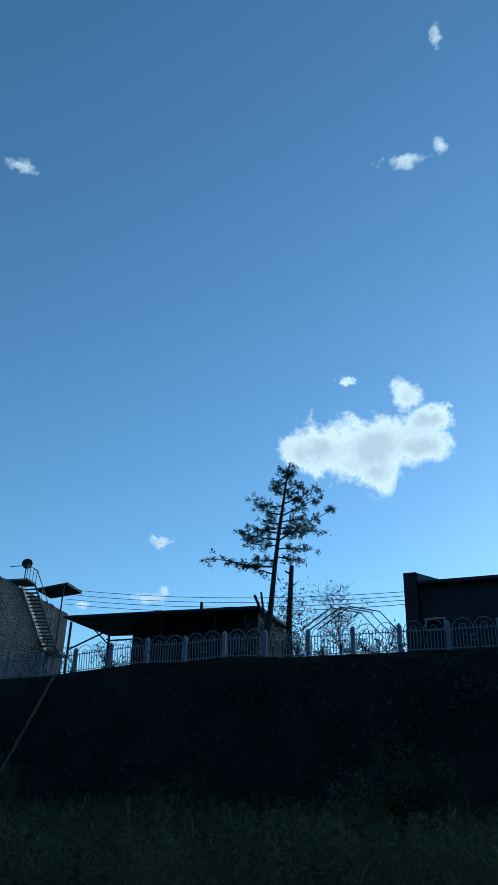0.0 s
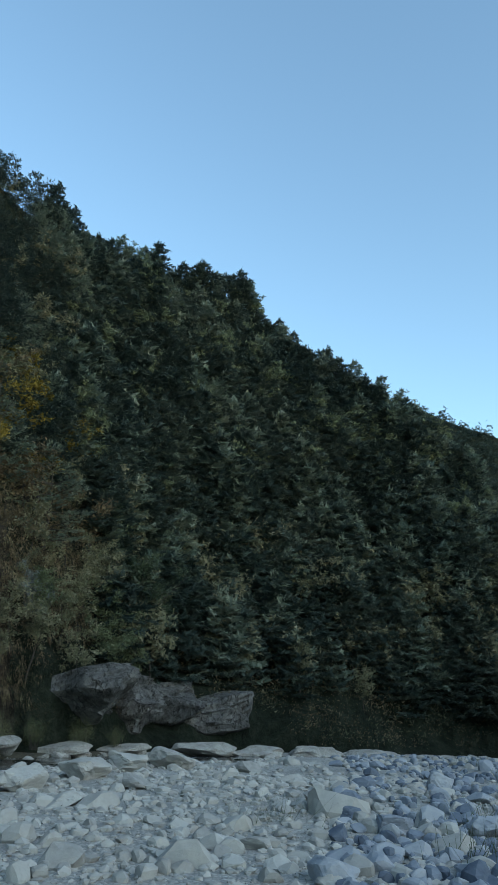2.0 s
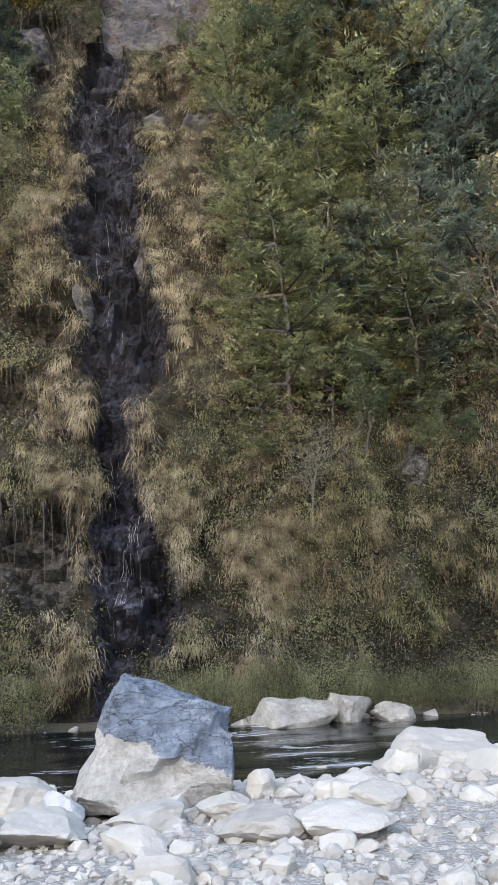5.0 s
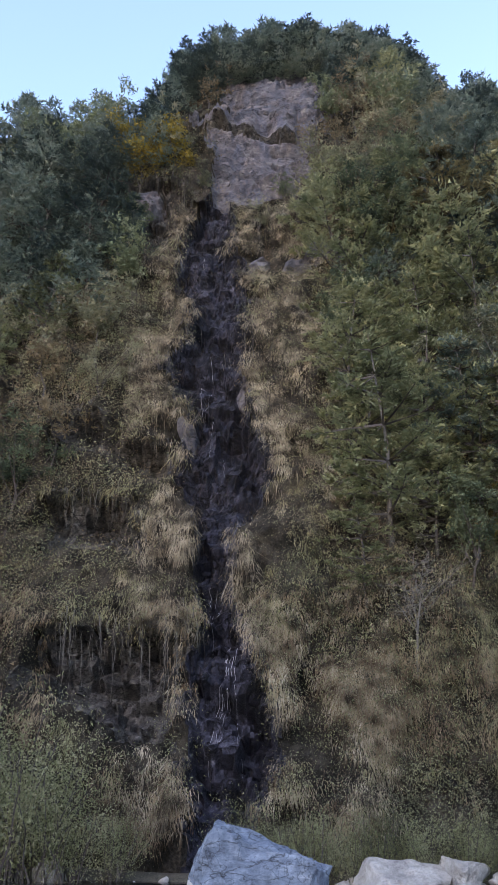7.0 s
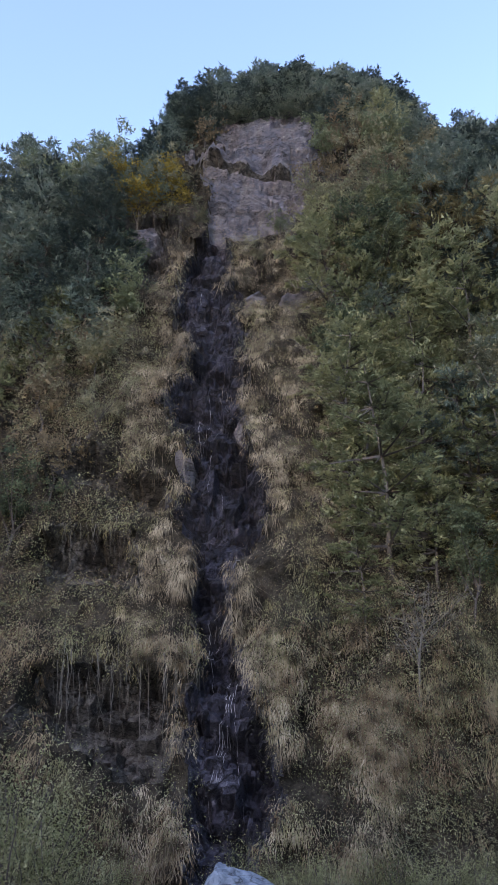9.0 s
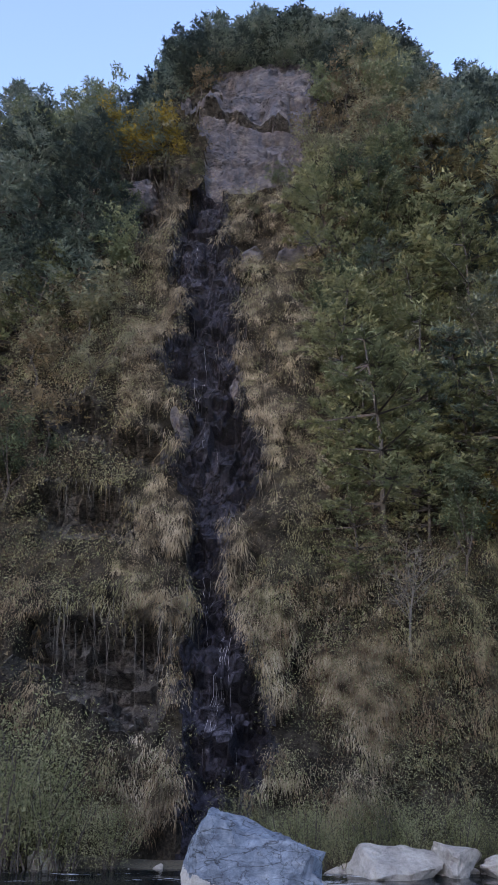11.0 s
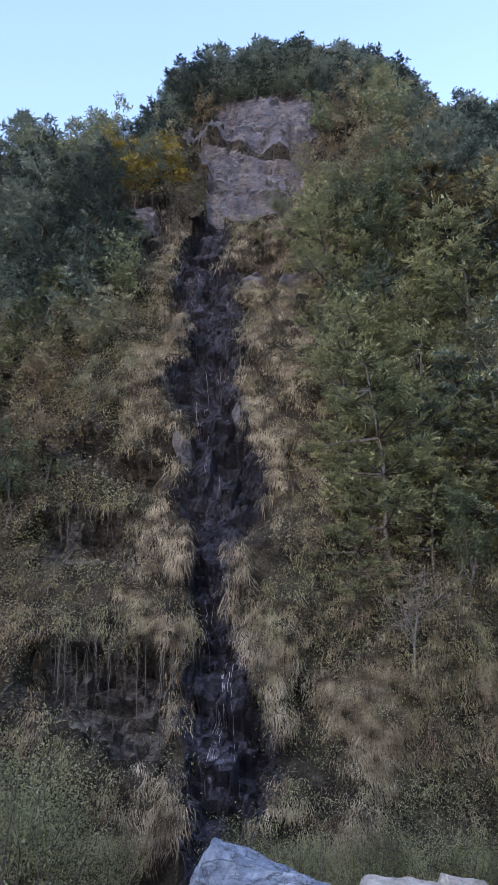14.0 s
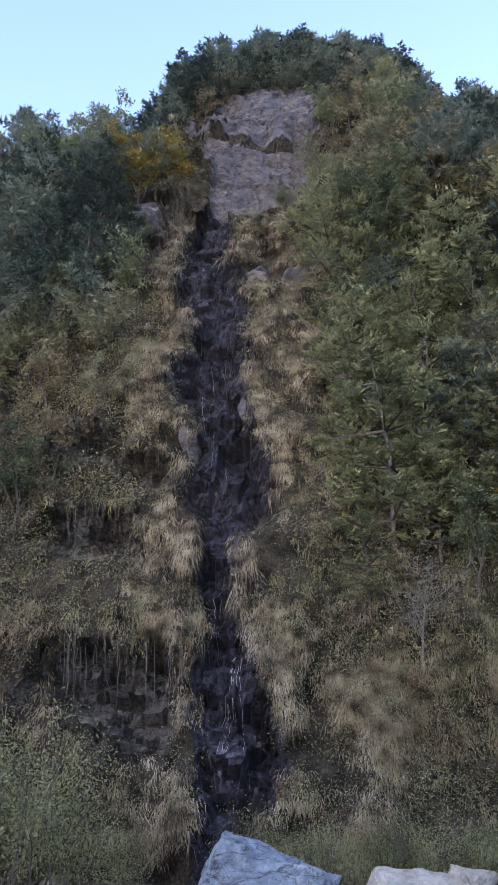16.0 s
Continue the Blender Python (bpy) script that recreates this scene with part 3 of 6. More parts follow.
def relief(x, z):
    """How far the slope stands out from its mean plane."""
    big = noise.fractal(Vector((x * .035, 3.1, z * .03)), .8, 2.0, 3) * 2.2
    mid = noise.fractal(Vector((x * .16, 9.7, z * .13)), .8, 2.1, 4) * .9
    g, t, o = float(gully(x, z)), float(cliff_top(x, z)), float(overhang(x, z))
    e = ragged(x, z)
    d = big * (1 - min(1, max(0, g + 1) * .8)) + mid
    if g + e > 0:
        d += -1.3 * min(1, (g + e) * 3) + blocks(x, z, 2.6, 2.0, 1.5) * .85 + blocks(x, z, 1.1, .8, 4.5) * .45 + blocks(x, z, .55, .45, 7.5) * .2
    elif t + e > 0:
        lay = z * .42 + x * .035 + noise.noise(Vector((x * .2, 0, z * .2))) * .5
        d += blocks(x, z, 5.5, 3.0, 2.5) * .4 + blocks(x, z, 2.0, .9, 5.5) * .3 + blocks(x, z, .8, .45, 8.5) * .14 - .9 * min(1, (t + e) * 4) + .4 * (lay % 1.0) ** 2
        c = z + .22 * x + noise.noise(Vector((x * .5, 0, 3))) * 1.6
        d += (2.6 * max(.1, .5 + noise.noise(Vector((x * .35, 5, 1)))) * float(step(76.2, 76.6, c) - step(78, 87, c)) if x < 0 else 0) + 1.2 * float(step(67, 74, z)) - .8 * float(step(.35, .0, abs(lay % 3.0 - 1.4)))
    elif o + e * .6 > 0:
        d += -1.9 * min(1, (o + e * .6) * 3.5) + blocks(x, z, 1.6, 1.0, 3.5) * .95 + blocks(x, z, .6, .45, 6.5) * .35
    elif 30 < x < 44 and float(scree(x, z)) + e > 0:
        d += -.8 * min(1, (float(scree(x, z)) + e) * 3) + blocks(x, z, 2.2, 1.6, 9.5) * .4 + noise.fractal(Vector((x * .9, 4, z * .9)), .7, 2, 4) * .35
    else:
        v2, j2 = cells((x, 3, z), .75)
        d += lump(x, z) * 2.4 + v2 * .25 * j2
    return d


def hill_at(u, f):
    """Mean place on the hill at station u, a share f of the way up, and the level way out of it."""
    fx, fy, rx, ry, rz = [float(np.interp(u, HK, HILL_A[:, k])) for k in range(5)]
    fz = float(foot_z(fx))
    h = Vector((fx - rx, fy - ry, 0)).normalized()
    return fx + (rx - fx) * f, fy + (ry - fy) * f, fz + (rz - fz) * f, h


def bulge(u, z, soft=1.0):
    near = relief(u, z) if u < 75 else 0.0
    far = noise.fractal(Vector((u * .03, 2.2, z * .03)), .8, 2.0, 5) * 5 if u > 60 else 0.0
    k = min(1, max(0, (u - 60) / 15))
    return (near * (1 - k) + far * k) * soft


def droop(u, z):
    """How far the turf cushions hang down over the hollows below them."""
    if u > 22 or float(gully(u, z)) > -.1 or float(cliff_top(u, z)) > -.1 or float(overhang(u, z)) > -.1:
        return 0.0
    return 1.1 * max(0, lump(u, z))


def slope_u(u, z):
    fz = float(foot_z(float(np.interp(u, HK, HILL_A[:, 0]))))
    x, y, z, h = hill_at(u, (z - fz) / (float(np.interp(u, HK, HILL_A[:, 4])) - fz))
    d = bulge(u, z)
    return to_world((x + h.x * .94 * d, y + h.y * .94 * d, z + .34 * d - droop(u, z)))


def slope(x, z):
    """The world's place on the hill at that x and height of the hill's own measure."""
    if x <= 30:
        return slope_u(x, z)
    a, b = 30.0, U_END
    for _ in range(22):
        u = (a + b) / 2
        fz = float(foot_z(float(np.interp(u, HK, HILL_A[:, 0]))))
        if hill_at(u, min(1, (z - fz) / (float(np.interp(u, HK, HILL_A[:, 4])) - fz)))[0] < x:
            a = u
        else:
            b = u
    return slope_u(u, z)


def hill_columns():
    near = np.concatenate([np.arange(-24, -17, .5), np.arange(-17, 4, .24), np.arange(4, 20, .45), np.arange(20, 64, .85), np.arange(64, U_END + .1, 1.5)])
    far = np.concatenate([[-400, -250, -160, -110], np.arange(-84, -24, 1.2)])
    return np.concatenate([far, near])


def build_hill():
    us = hill_columns()
    rows = 330
    v, kind = [], []
    for u in us:
        rx, ry, rz = [np.interp(u, HK, HILL_A[:, k]) for k in range(2, 5)]
        for k in range(rows):
            f = k / (rows - 9)
            if f <= 1:
                x, y, z, h = hill_at(u, f)
                d = bulge(u, z, min(1, f * 30) * min(1, (1 - f) * 14 + .25))
                p = (x + h.x * .94 * d, y + h.y * .94 * d, z + .34 * d - droop(u, z))
                e = ragged(x, z) if -26 < u < 10 or 30 < u < 44 else 0
                # the notch takes dark rock to paint shadow under the jutting edge
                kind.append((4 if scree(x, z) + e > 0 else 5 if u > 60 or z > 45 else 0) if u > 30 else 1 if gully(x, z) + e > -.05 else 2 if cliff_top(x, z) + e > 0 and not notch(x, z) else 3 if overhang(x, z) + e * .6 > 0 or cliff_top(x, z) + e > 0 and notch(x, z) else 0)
            else:
                b = (f - 1) * (rows - 9) / 8
                p = (rx - h.x * 60 * b, ry - h.y * 60 * b, rz - (rz * .7) * b * b)
                kind.append(0)
            v.append(to_world((p[0], p[1], p[2] - 4) if k == 0 else p))
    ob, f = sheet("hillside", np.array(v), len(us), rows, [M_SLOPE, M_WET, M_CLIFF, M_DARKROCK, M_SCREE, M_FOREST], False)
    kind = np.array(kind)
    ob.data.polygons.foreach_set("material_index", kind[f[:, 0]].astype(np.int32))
    return tagged(ob, "steep wooded rocky hillside with a wet gully rising from the river", "hillside", kind="structure")


build_hill()

# the further ridge down the valley: azimuth and height angle of its crest
FAR = [(-60, 25), (-75, 23.5), (-85, 21), (-90.2, 18.8), (-94.9, 15.7), (-101.5, 11.9), (-105.7, 10.9), (-109.3, 9.4), (-113.8, 6.3), (-117.6, 4.2), (-120.8, 2.7), (-126, .5)]


def far_point(a, f):
    el = np.interp(-a, [-p[0] for p in FAR], [p[1] for p in FAR])
    d = 400 + 230 * f + 24 * noise.noise(Vector((a * .13, f * 2, 0)))
    z = 630 * math.tan(radians(el)) * (f ** .95) + noise.noise(Vector((a * .3, f * 5, 2))) * 8 * min(f, 1 - f) * 3
    return -d * math.sin(radians(a)), d * math.cos(radians(a)), z


v = []
fa = np.arange(-126, -59.9, .7)
for a in fa:
    for k in range(28):
        v.append(far_point(a, k / 24) if k <= 24 else (*(c * (1 + .1 * (k - 24)) for c in far_point(a, 1)[:2]), far_point(a, 1)[2] * (1 - .3 * (k - 24))))
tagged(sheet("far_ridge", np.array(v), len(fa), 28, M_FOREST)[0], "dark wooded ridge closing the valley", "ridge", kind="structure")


def foot_y(x):
    """Where the far bank meets the hill."""
    return np.interp(x, HILL_A[:, 0] * S, HILL_A[:, 1] * S)


SHORE = np.array([(-20, 14.5), (-3, 14.3), (1, 14.6), (5, 16), (10, 15.6), (19, 15.6), (28, 14.5), (36, 12), (45, 8), (53, 3.5), (60, -2), (66, -9), (70, -18)])


def shore(x):
    return np.interp(x, SHORE[:, 0], SHORE[:, 1]) + .35 * np.sin(np.asarray(x, float) * .9) + .2 * np.sin(np.asarray(x, float) * 2.3 + 1)


def water_z(x):
    return -.75 - .042 * np.clip(np.asarray(x, float) - 14, 0, 70)


def ground_z(x, y):
    x, y = np.asarray(x, float), np.asarray(y, float)
    down = .042 * np.clip(x - 14, 0, 70)
    fall = down * step(-22, -4, y)
    bank = shore(x)
    z = -fall - .95 * step(bank - 7.5, bank + 1.2, y) - .35 * step(bank, bank + 2.5, y) + .75 * step(foot_y(x) - 2.0, foot_y(x) - .3, y)
    z = z + .35 * step(-2, -9, y) + .75 * step(-9, -33, y)
    return z + .07 * np.sin(x * .7 + y * .31) * np.sin(y * .55 - x * .2) * step(90, 50, np.abs(x))


gx = np.concatenate([[-3500, -1500, -600, -300, -160, -100], np.arange(-70, -20, 2), np.arange(-20, 40, .5), np.arange(40, 100, 1.5), [104, 112, 130, 160, 200, 280, 400, 600, 1000, 1800, 3500]])
gy = np.concatenate([[-3500, -1500, -600, -300, -150, -100], np.arange(-80, -10, 2.5), np.arange(-10, 28, .5), [30, 36, 50, 90, 200, 500, 1200, 3500]])
X, Y = np.meshgrid(gx, gy, indexing="ij")
tagged(sheet("ground", np.stack([X, Y, ground_z(X, Y)], -1).reshape(-1, 3), len(gx), len(gy), M_GROUND)[0], "river plain of pale gravel and grassy earth", "ground", kind="structure")

wx, wf = np.arange(-90, 90, .8), np.linspace(0, 1, 34)
X, F = np.meshgrid(wx, wf, indexing="ij")
Y = shore(X) - 1.5 + F * (foot_y(X) - shore(X) + 2.5)
Z = water_z(X) + .02 * np.sin(X * 2.3 + Y * 1.4) + .018 * np.sin(X * .9 - Y * 3.1)
tagged(sheet("river", np.stack([X, Y, Z], -1).reshape(-1, 3), len(wx), len(wf), M_WATER)[0], "dark shallow river with white riffles", "water", kind="structure")

# ---- stones of the gravel bar ----
rs = np.random.default_rng(5)


def laid(kinds, xs, ys, sizes, sink=.34, lift=0.0):
    """Many stones lying on the ground."""
    zs = ground_z(xs, ys)
    out = []
    for x, y, z, s in zip(xs, ys, zs, sizes):
        v, f = kinds[rs.integers(len(kinds))]
        a = rs.uniform(0, 6.283)
        c, n = math.cos(a), math.sin(a)
        q = v * s
        q = np.stack([q[:, 0] * c - q[:, 1] * n, q[:, 0] * n + q[:, 1] * c, q[:, 2]], 1)
        q = q + np.array([x, y, z + s * (.45 - sink) + lift])
        out.append((q, f))
    return out


SMALL = [rock(rs, 1, 8, .04, (1.15, rs.uniform(.7, 1.05), rs.uniform(.5, .8)), .4) for _ in range(14)]
MID = [rock(rs, 2, 9, .07, (1.2, rs.uniform(.75, 1.15), rs.uniform(.6, .95)), .45) for _ in range(14)]


def scatter(n, near, far, a0, a1, south=-2.2):
    """Places on the bar, thinning out with distance."""
    d = near * (far / near) ** rs.uniform(0, 1, n)
    a = np.radians(rs.uniform(a0, a1, n))
    x, y = -d * np.sin(a), d * np.cos(a)
    ok = (y > south + .8 * np.sin(x * .6)) & (y < shore(x) + .4)
    return x[ok], y[ok], d[ok]


x, y, d = scatter(11500, 4.6, 20, -100, 22)
part_a = laid(SMALL, x, y, np.minimum(rs.lognormal(0, .5, len(x)) * .042 * (.55 + d * .06), .1))
x, y, d = scatter(2600, 1.2, 6, -180, 180, -2.0)
part_c = laid(SMALL, x, y, np.minimum(rs.lognormal(0, .5, len(x)) * .035, .08))
x, y, d = scatter(2200, 5, 18, 20, 115, -2.0)
part_c += laid(SMALL, x, y, rs.lognormal(0, .5, len(x)) * .07)
x, y, d = scatter(4500, 13, 75, -99, 20)
part_b = laid(SMALL, x, y, np.minimum(rs.lognormal(0, .5, len(x)) * .085 * (.7 + d * .014), .18))
tagged(joined("gravel_stones", part_a + part_b + part_c, M_STONE), "loose pale cobbles covering the gravel bar", "gravel", kind="stuff")

# ---- boulders on the bar ----
def boulder(name, x, y, sx, sy, sz, material, label, seed, level=3, cuts=10, turn=0.0, rough=.05, z=None, sink=.18, keep=.36, group="", blocky=0.0):
    r = np.random.default_rng(seed)
    v, f = rock(r, level, cuts, rough, (1, 1, 1), keep)
    v = (v - (v.max(0) + v.min(0)) / 2) / (v.max(0) - v.min(0)) * np.array([sx, sy, sz])
    if blocky:
        c = np.array([cells(p + seed, 1.6)[0] + .6 * cells(p + seed, 3.4)[0] for p in v])
        n = v / (np.linalg.norm(v, axis=1, keepdims=True) + 1e-6)
        v = v + n * (c * blocky * sz)[:, None]
    v[:, 2] -= v[:, 2].min() + sz * sink
    ob = new(name, stone_object(name, v, f, material, not blocky))
    ob.matrix_world = pose(x, y, float(ground_z(x, y)) if z is None else z, 0, 0, turn)
    return tagged(ob, label, "boulder", group)


def great_boulder():
    """The split boulder at the water's edge: a leaning apex, a flat blue face and an undercut foot."""
    v, f = ball(5)
    v = v * 2.2 + np.array([0, 0, .8])
    planes = [((0, -1, .16), .72), ((-.6, -.75, .12), 1.02), ((-.91, -.05, .41), 1.07), ((.99, -.05, .06), 1.02), ((.26, -.08, .96), 1.31), ((-.55, .1, .83), 1.72), ((.1, .95, .3), .85),
              ((0, 0, -1), .1), ((-.5, -.62, -.6), .72), ((.2, -.8, -.55), .62), ((.7, .5, .5), 1.25), ((.55, -.55, .62), 1.42)]
    for _ in range(2):
        for d, lim in planes:
            d = np.array(d) / np.linalg.norm(d)
            over = v @ d - lim
            v = v - np.clip(over, 0, None)[:, None] * d
    k = np.array([noise.fractal(Vector((p[0] * 1.3 + p[2] * .8, p[1] * 1.3, p[2] * 2.6)), .75, 2.1, 6) for p in v])
    c = np.array([cells(p, 1.7)[0] + .5 * cells(p, 4.0)[0] for p in v])
    n = v - np.array([0, 0, .6])
    n /= np.linalg.norm(n, axis=1, keepdims=True) + 1e-6
    v = v + n * (.07 * k + .09 * c)[:, None]
    ob = new("great_boulder", stone_object("great_boulder", v, f, M_BOULDER, False))
    ob.matrix_world = pose(-.64, 9.15, -.02, 0, 0, 4) @ Matrix.Diagonal((.78, .78, .80, 1))
    return tagged(ob, "large blue-grey boulder with a pale silt-coated undercut foot", "boulder")


great_boulder()
PALE = "pale worn boulder lying on the gravel bar"
GREY = "blue-grey rounded boulder among river cobbles"
# x, y, width, depth, height, stone, label, seed
for x, y, sx, sy, sz, m, lab, sd in [
        (-2.27, 8.90, 1.00, 1.16, 0.58, M_STONE, "pale rounded boulder against the great boulder", 1), (-1.58, 8.55, 0.42, 0.46, 0.46, M_GREYSTONE, "dark brown stone wedged beside the great boulder", 2),
        (0.47, 9.01, 0.39, 0.43, 0.39, M_STONE, PALE, 3), (2.16, 9.44, 0.50, 0.54, 0.40, M_STONE, PALE, 4), (-0.63, 7.80, 0.77, 0.61, 0.29, M_STONE, PALE, 5), (0.07, 7.93, 0.67, 0.52, 0.27, M_STONE, PALE, 6),
        (0.40, 7.05, 0.88, 0.69, 0.32, M_STONE, PALE, 7), (1.07, 6.77, 0.91, 0.68, 0.34, M_STONE, "pale angular boulder with a rough broken side", 8), (-1.49, 7.38, 0.96, 0.80, 0.36, M_STONE, PALE, 9),
        (-2.12, 7.02, 1.07, 0.82, 0.33, M_STONE, PALE, 10), (-0.67, 6.88, 0.63, 0.48, 0.24, M_STONE, PALE, 11), (1.51, 7.79, 0.59, 0.51, 0.26, M_STONE, PALE, 12), (1.51, 8.50, 0.49, 0.42, 0.24, M_STONE, PALE, 13),
        (3.17, 11.02, 1.45, 0.96, 0.60, M_STONE, "pale boulder with a blue-grey crown at the water's edge", 14), (4.19, 10.95, 0.92, 0.75, 0.55, M_STONE, PALE, 15), (3.83, 10.14, 0.85, 0.73, 0.30, M_STONE, PALE, 16),
        (5.15, 10.40, 1.30, 0.90, 0.54, M_STONE, "broad pale boulder with a flat sloping top", 17), (4.68, 9.66, 0.66, 0.60, 0.33, M_STONE, PALE, 18), (5.98, 10.23, 0.55, 0.44, 0.25, M_STONE, PALE, 19),
        (7.50, 9.99, 0.56, 0.46, 0.41, M_STONE, PALE, 20), (8.54, 9.69, 1.32, 0.83, 0.56, M_STONE, "pale pointed boulder at the water's edge", 21), (8.15, 9.63, 0.45, 0.40, 0.28, M_STONE, PALE, 22),
        (9.98, 8.16, 0.72, 0.63, 0.50, M_STONE, "pale grey boulder with a dark top", 23), (9.24, 8.03, 0.70, 0.56, 0.28, M_STONE, PALE, 24), (7.05, 9.28, 0.76, 0.54, 0.27, M_STONE, PALE, 25),
        (11.08, 8.18, 0.68, 0.59, 0.36, M_STONE, PALE, 26), (12.34, 8.14, 0.99, 0.68, 0.50, M_STONE, PALE, 27), (14.21, 7.96, 1.08, 0.81, 0.45, M_STONE, PALE, 28), (15.85, 7.89, 0.90, 0.72, 0.50, M_STONE, PALE, 29),
        (17.74, 7.65, 1.17, 0.90, 0.59, M_STONE, PALE, 30), (10.48, 6.16, 0.66, 0.55, 0.28, M_STONE, PALE, 31), (13.44, 6.49, 0.71, 0.61, 0.30, M_STONE, PALE, 32),
        (15.63, 1.36, 0.93, 0.86, 0.72, M_GREYSTONE, "tall ribbed blue-grey boulder on the gravel bar", 40), (10.96, 1.54, 0.88, 0.69, 0.46, M_GREYSTONE, "slate-blue boulder among paler cobbles", 41),
        (11.36, 0.41, 1.06, 0.81, 0.45, M_GREYSTONE, GREY, 42), (13.97, 0.57, 0.77, 0.62, 0.31, M_GREYSTONE, GREY, 43), (10.06, -0.76, 0.55, 0.62, 0.44, M_STONE, "pale angular boulder at the edge of the grass", 44),
        (10.05, -2.34, 1.01, 0.86, 0.59, M_STONE, "white-grey boulder half in the grass", 45), (10.60, -1.68, 1.01, 0.83, 0.55, M_GREYSTONE, "blue-grey boulder with a pale cleft crown", 46), (8.34, -1.57, 0.71, 0.66, 0.59, M_STONE, "pale fissured boulder beside low weeds", 47),
        (8.90, -0.58, 0.85, 0.71, 0.45, M_GREYSTONE, GREY, 48), (7.57, 1.62, 0.75, 0.66, 0.40, M_GREYSTONE, "smooth grey boulder among paler cobbles", 49), (8.76, 1.33, 0.64, 0.64, 0.36, M_GREYSTONE, GREY, 50), (9.06, -4.57, 0.71, 0.53, 0.53, M_STONE, "pale block half hidden by grass", 51),
        (8.70, -3.04, 0.50, 0.45, 0.30, M_GREYSTONE, GREY, 52), (9.39, -3.51, 0.61, 0.51, 0.33, M_STONE, PALE, 53), (23.94, -3.57, 1.33, 0.83, 0.66, M_STONE, "pale boulder standing in the edge of the grass", 54), (10.76, 0.04, 0.59, 0.50, 0.34, M_GREYSTONE, GREY, 55),
        (11.57, 2.22, 0.65, 0.58, 0.33, M_GREYSTONE, GREY, 56), (14.30, -1.05, 0.84, 0.67, 0.34, M_GREYSTONE, GREY, 57), (16.01, -0.62, 0.96, 0.72, 0.40, M_GREYSTONE, GREY, 58), (18.04, -0.10, 1.05, 0.75, 0.38, M_GREYSTONE, GREY, 59), (8.84, 2.81, 0.66, 0.66, 0.29, M_STONE, PALE, 60)]:
    k = .62 if sd >= 40 else 1.0
    boulder("boulder", x, y, sx * k, sy * k, sz * k, m, lab, sd, 4, 11 + sd % 4, (sd * 47) % 360 if sy > .75 * sx else (sd * 7) % 24 - 12, group="boulders on the gravel bar", rough=.1, keep=.4, blocky=.04)

# middling stones, near ones as things of their own
x, y, d = scatter(900, 5.0, 22, -100, 20)
order = np.argsort(d)[:290]
meshes = [stone_object("cobble", v, f, M_STONE, False) for v, f in MID] + [stone_object("cobble", v, f, M_GREYSTONE, False) for v, f in MID[:5]]
for k in order:
    s = .075 * rs.lognormal(0, .4) * (.7 + d[k] * .05)
    blue = x[k] > 7 and y[k] < .2 * x[k]
    ob = new("cobble", meshes[int(rs.integers(14, 19)) if blue and rs.uniform() < .6 else int(rs.integers(14))])
    ob.matrix_world = pose(x[k], y[k], float(ground_z(x[k], y[k])) + s * .22, 0, 0, rs.uniform(0, 360)) @ Matrix.Scale(s, 4)
    tagged(ob, "blue-grey angular river cobble on the bar" if ob.data.materials[0] == M_GREYSTONE else "pale worn river cobble on the bar", "cobble", "cobbles of the gravel bar")
rest = np.argsort(d)[290:]
x2, y2, d2 = scatter(1700, 8, 55, -97, 18)
tagged(joined("cobbles", laid(MID, x[rest], y[rest], .10 * rs.lognormal(0, .4, len(rest))) + laid(MID, x2, y2, .09 * rs.lognormal(0, .5, len(x2)) * (.7 + d2 * .025)), M_STONE),
       "larger pale cobbles scattered over the bar", "cobbles", kind="stuff")
x3, y3, d3 = scatter(1300, 6, 40, -103, -78)
tagged(joined("grey_cobbles", laid(MID, x3, y3, .09 * rs.lognormal(0, .4, len(x3)) * (.7 + d3 * .02), lift=.03), M_GREYSTONE), "blue-grey cobbles along the edge of the grass", "cobbles", kind="stuff")

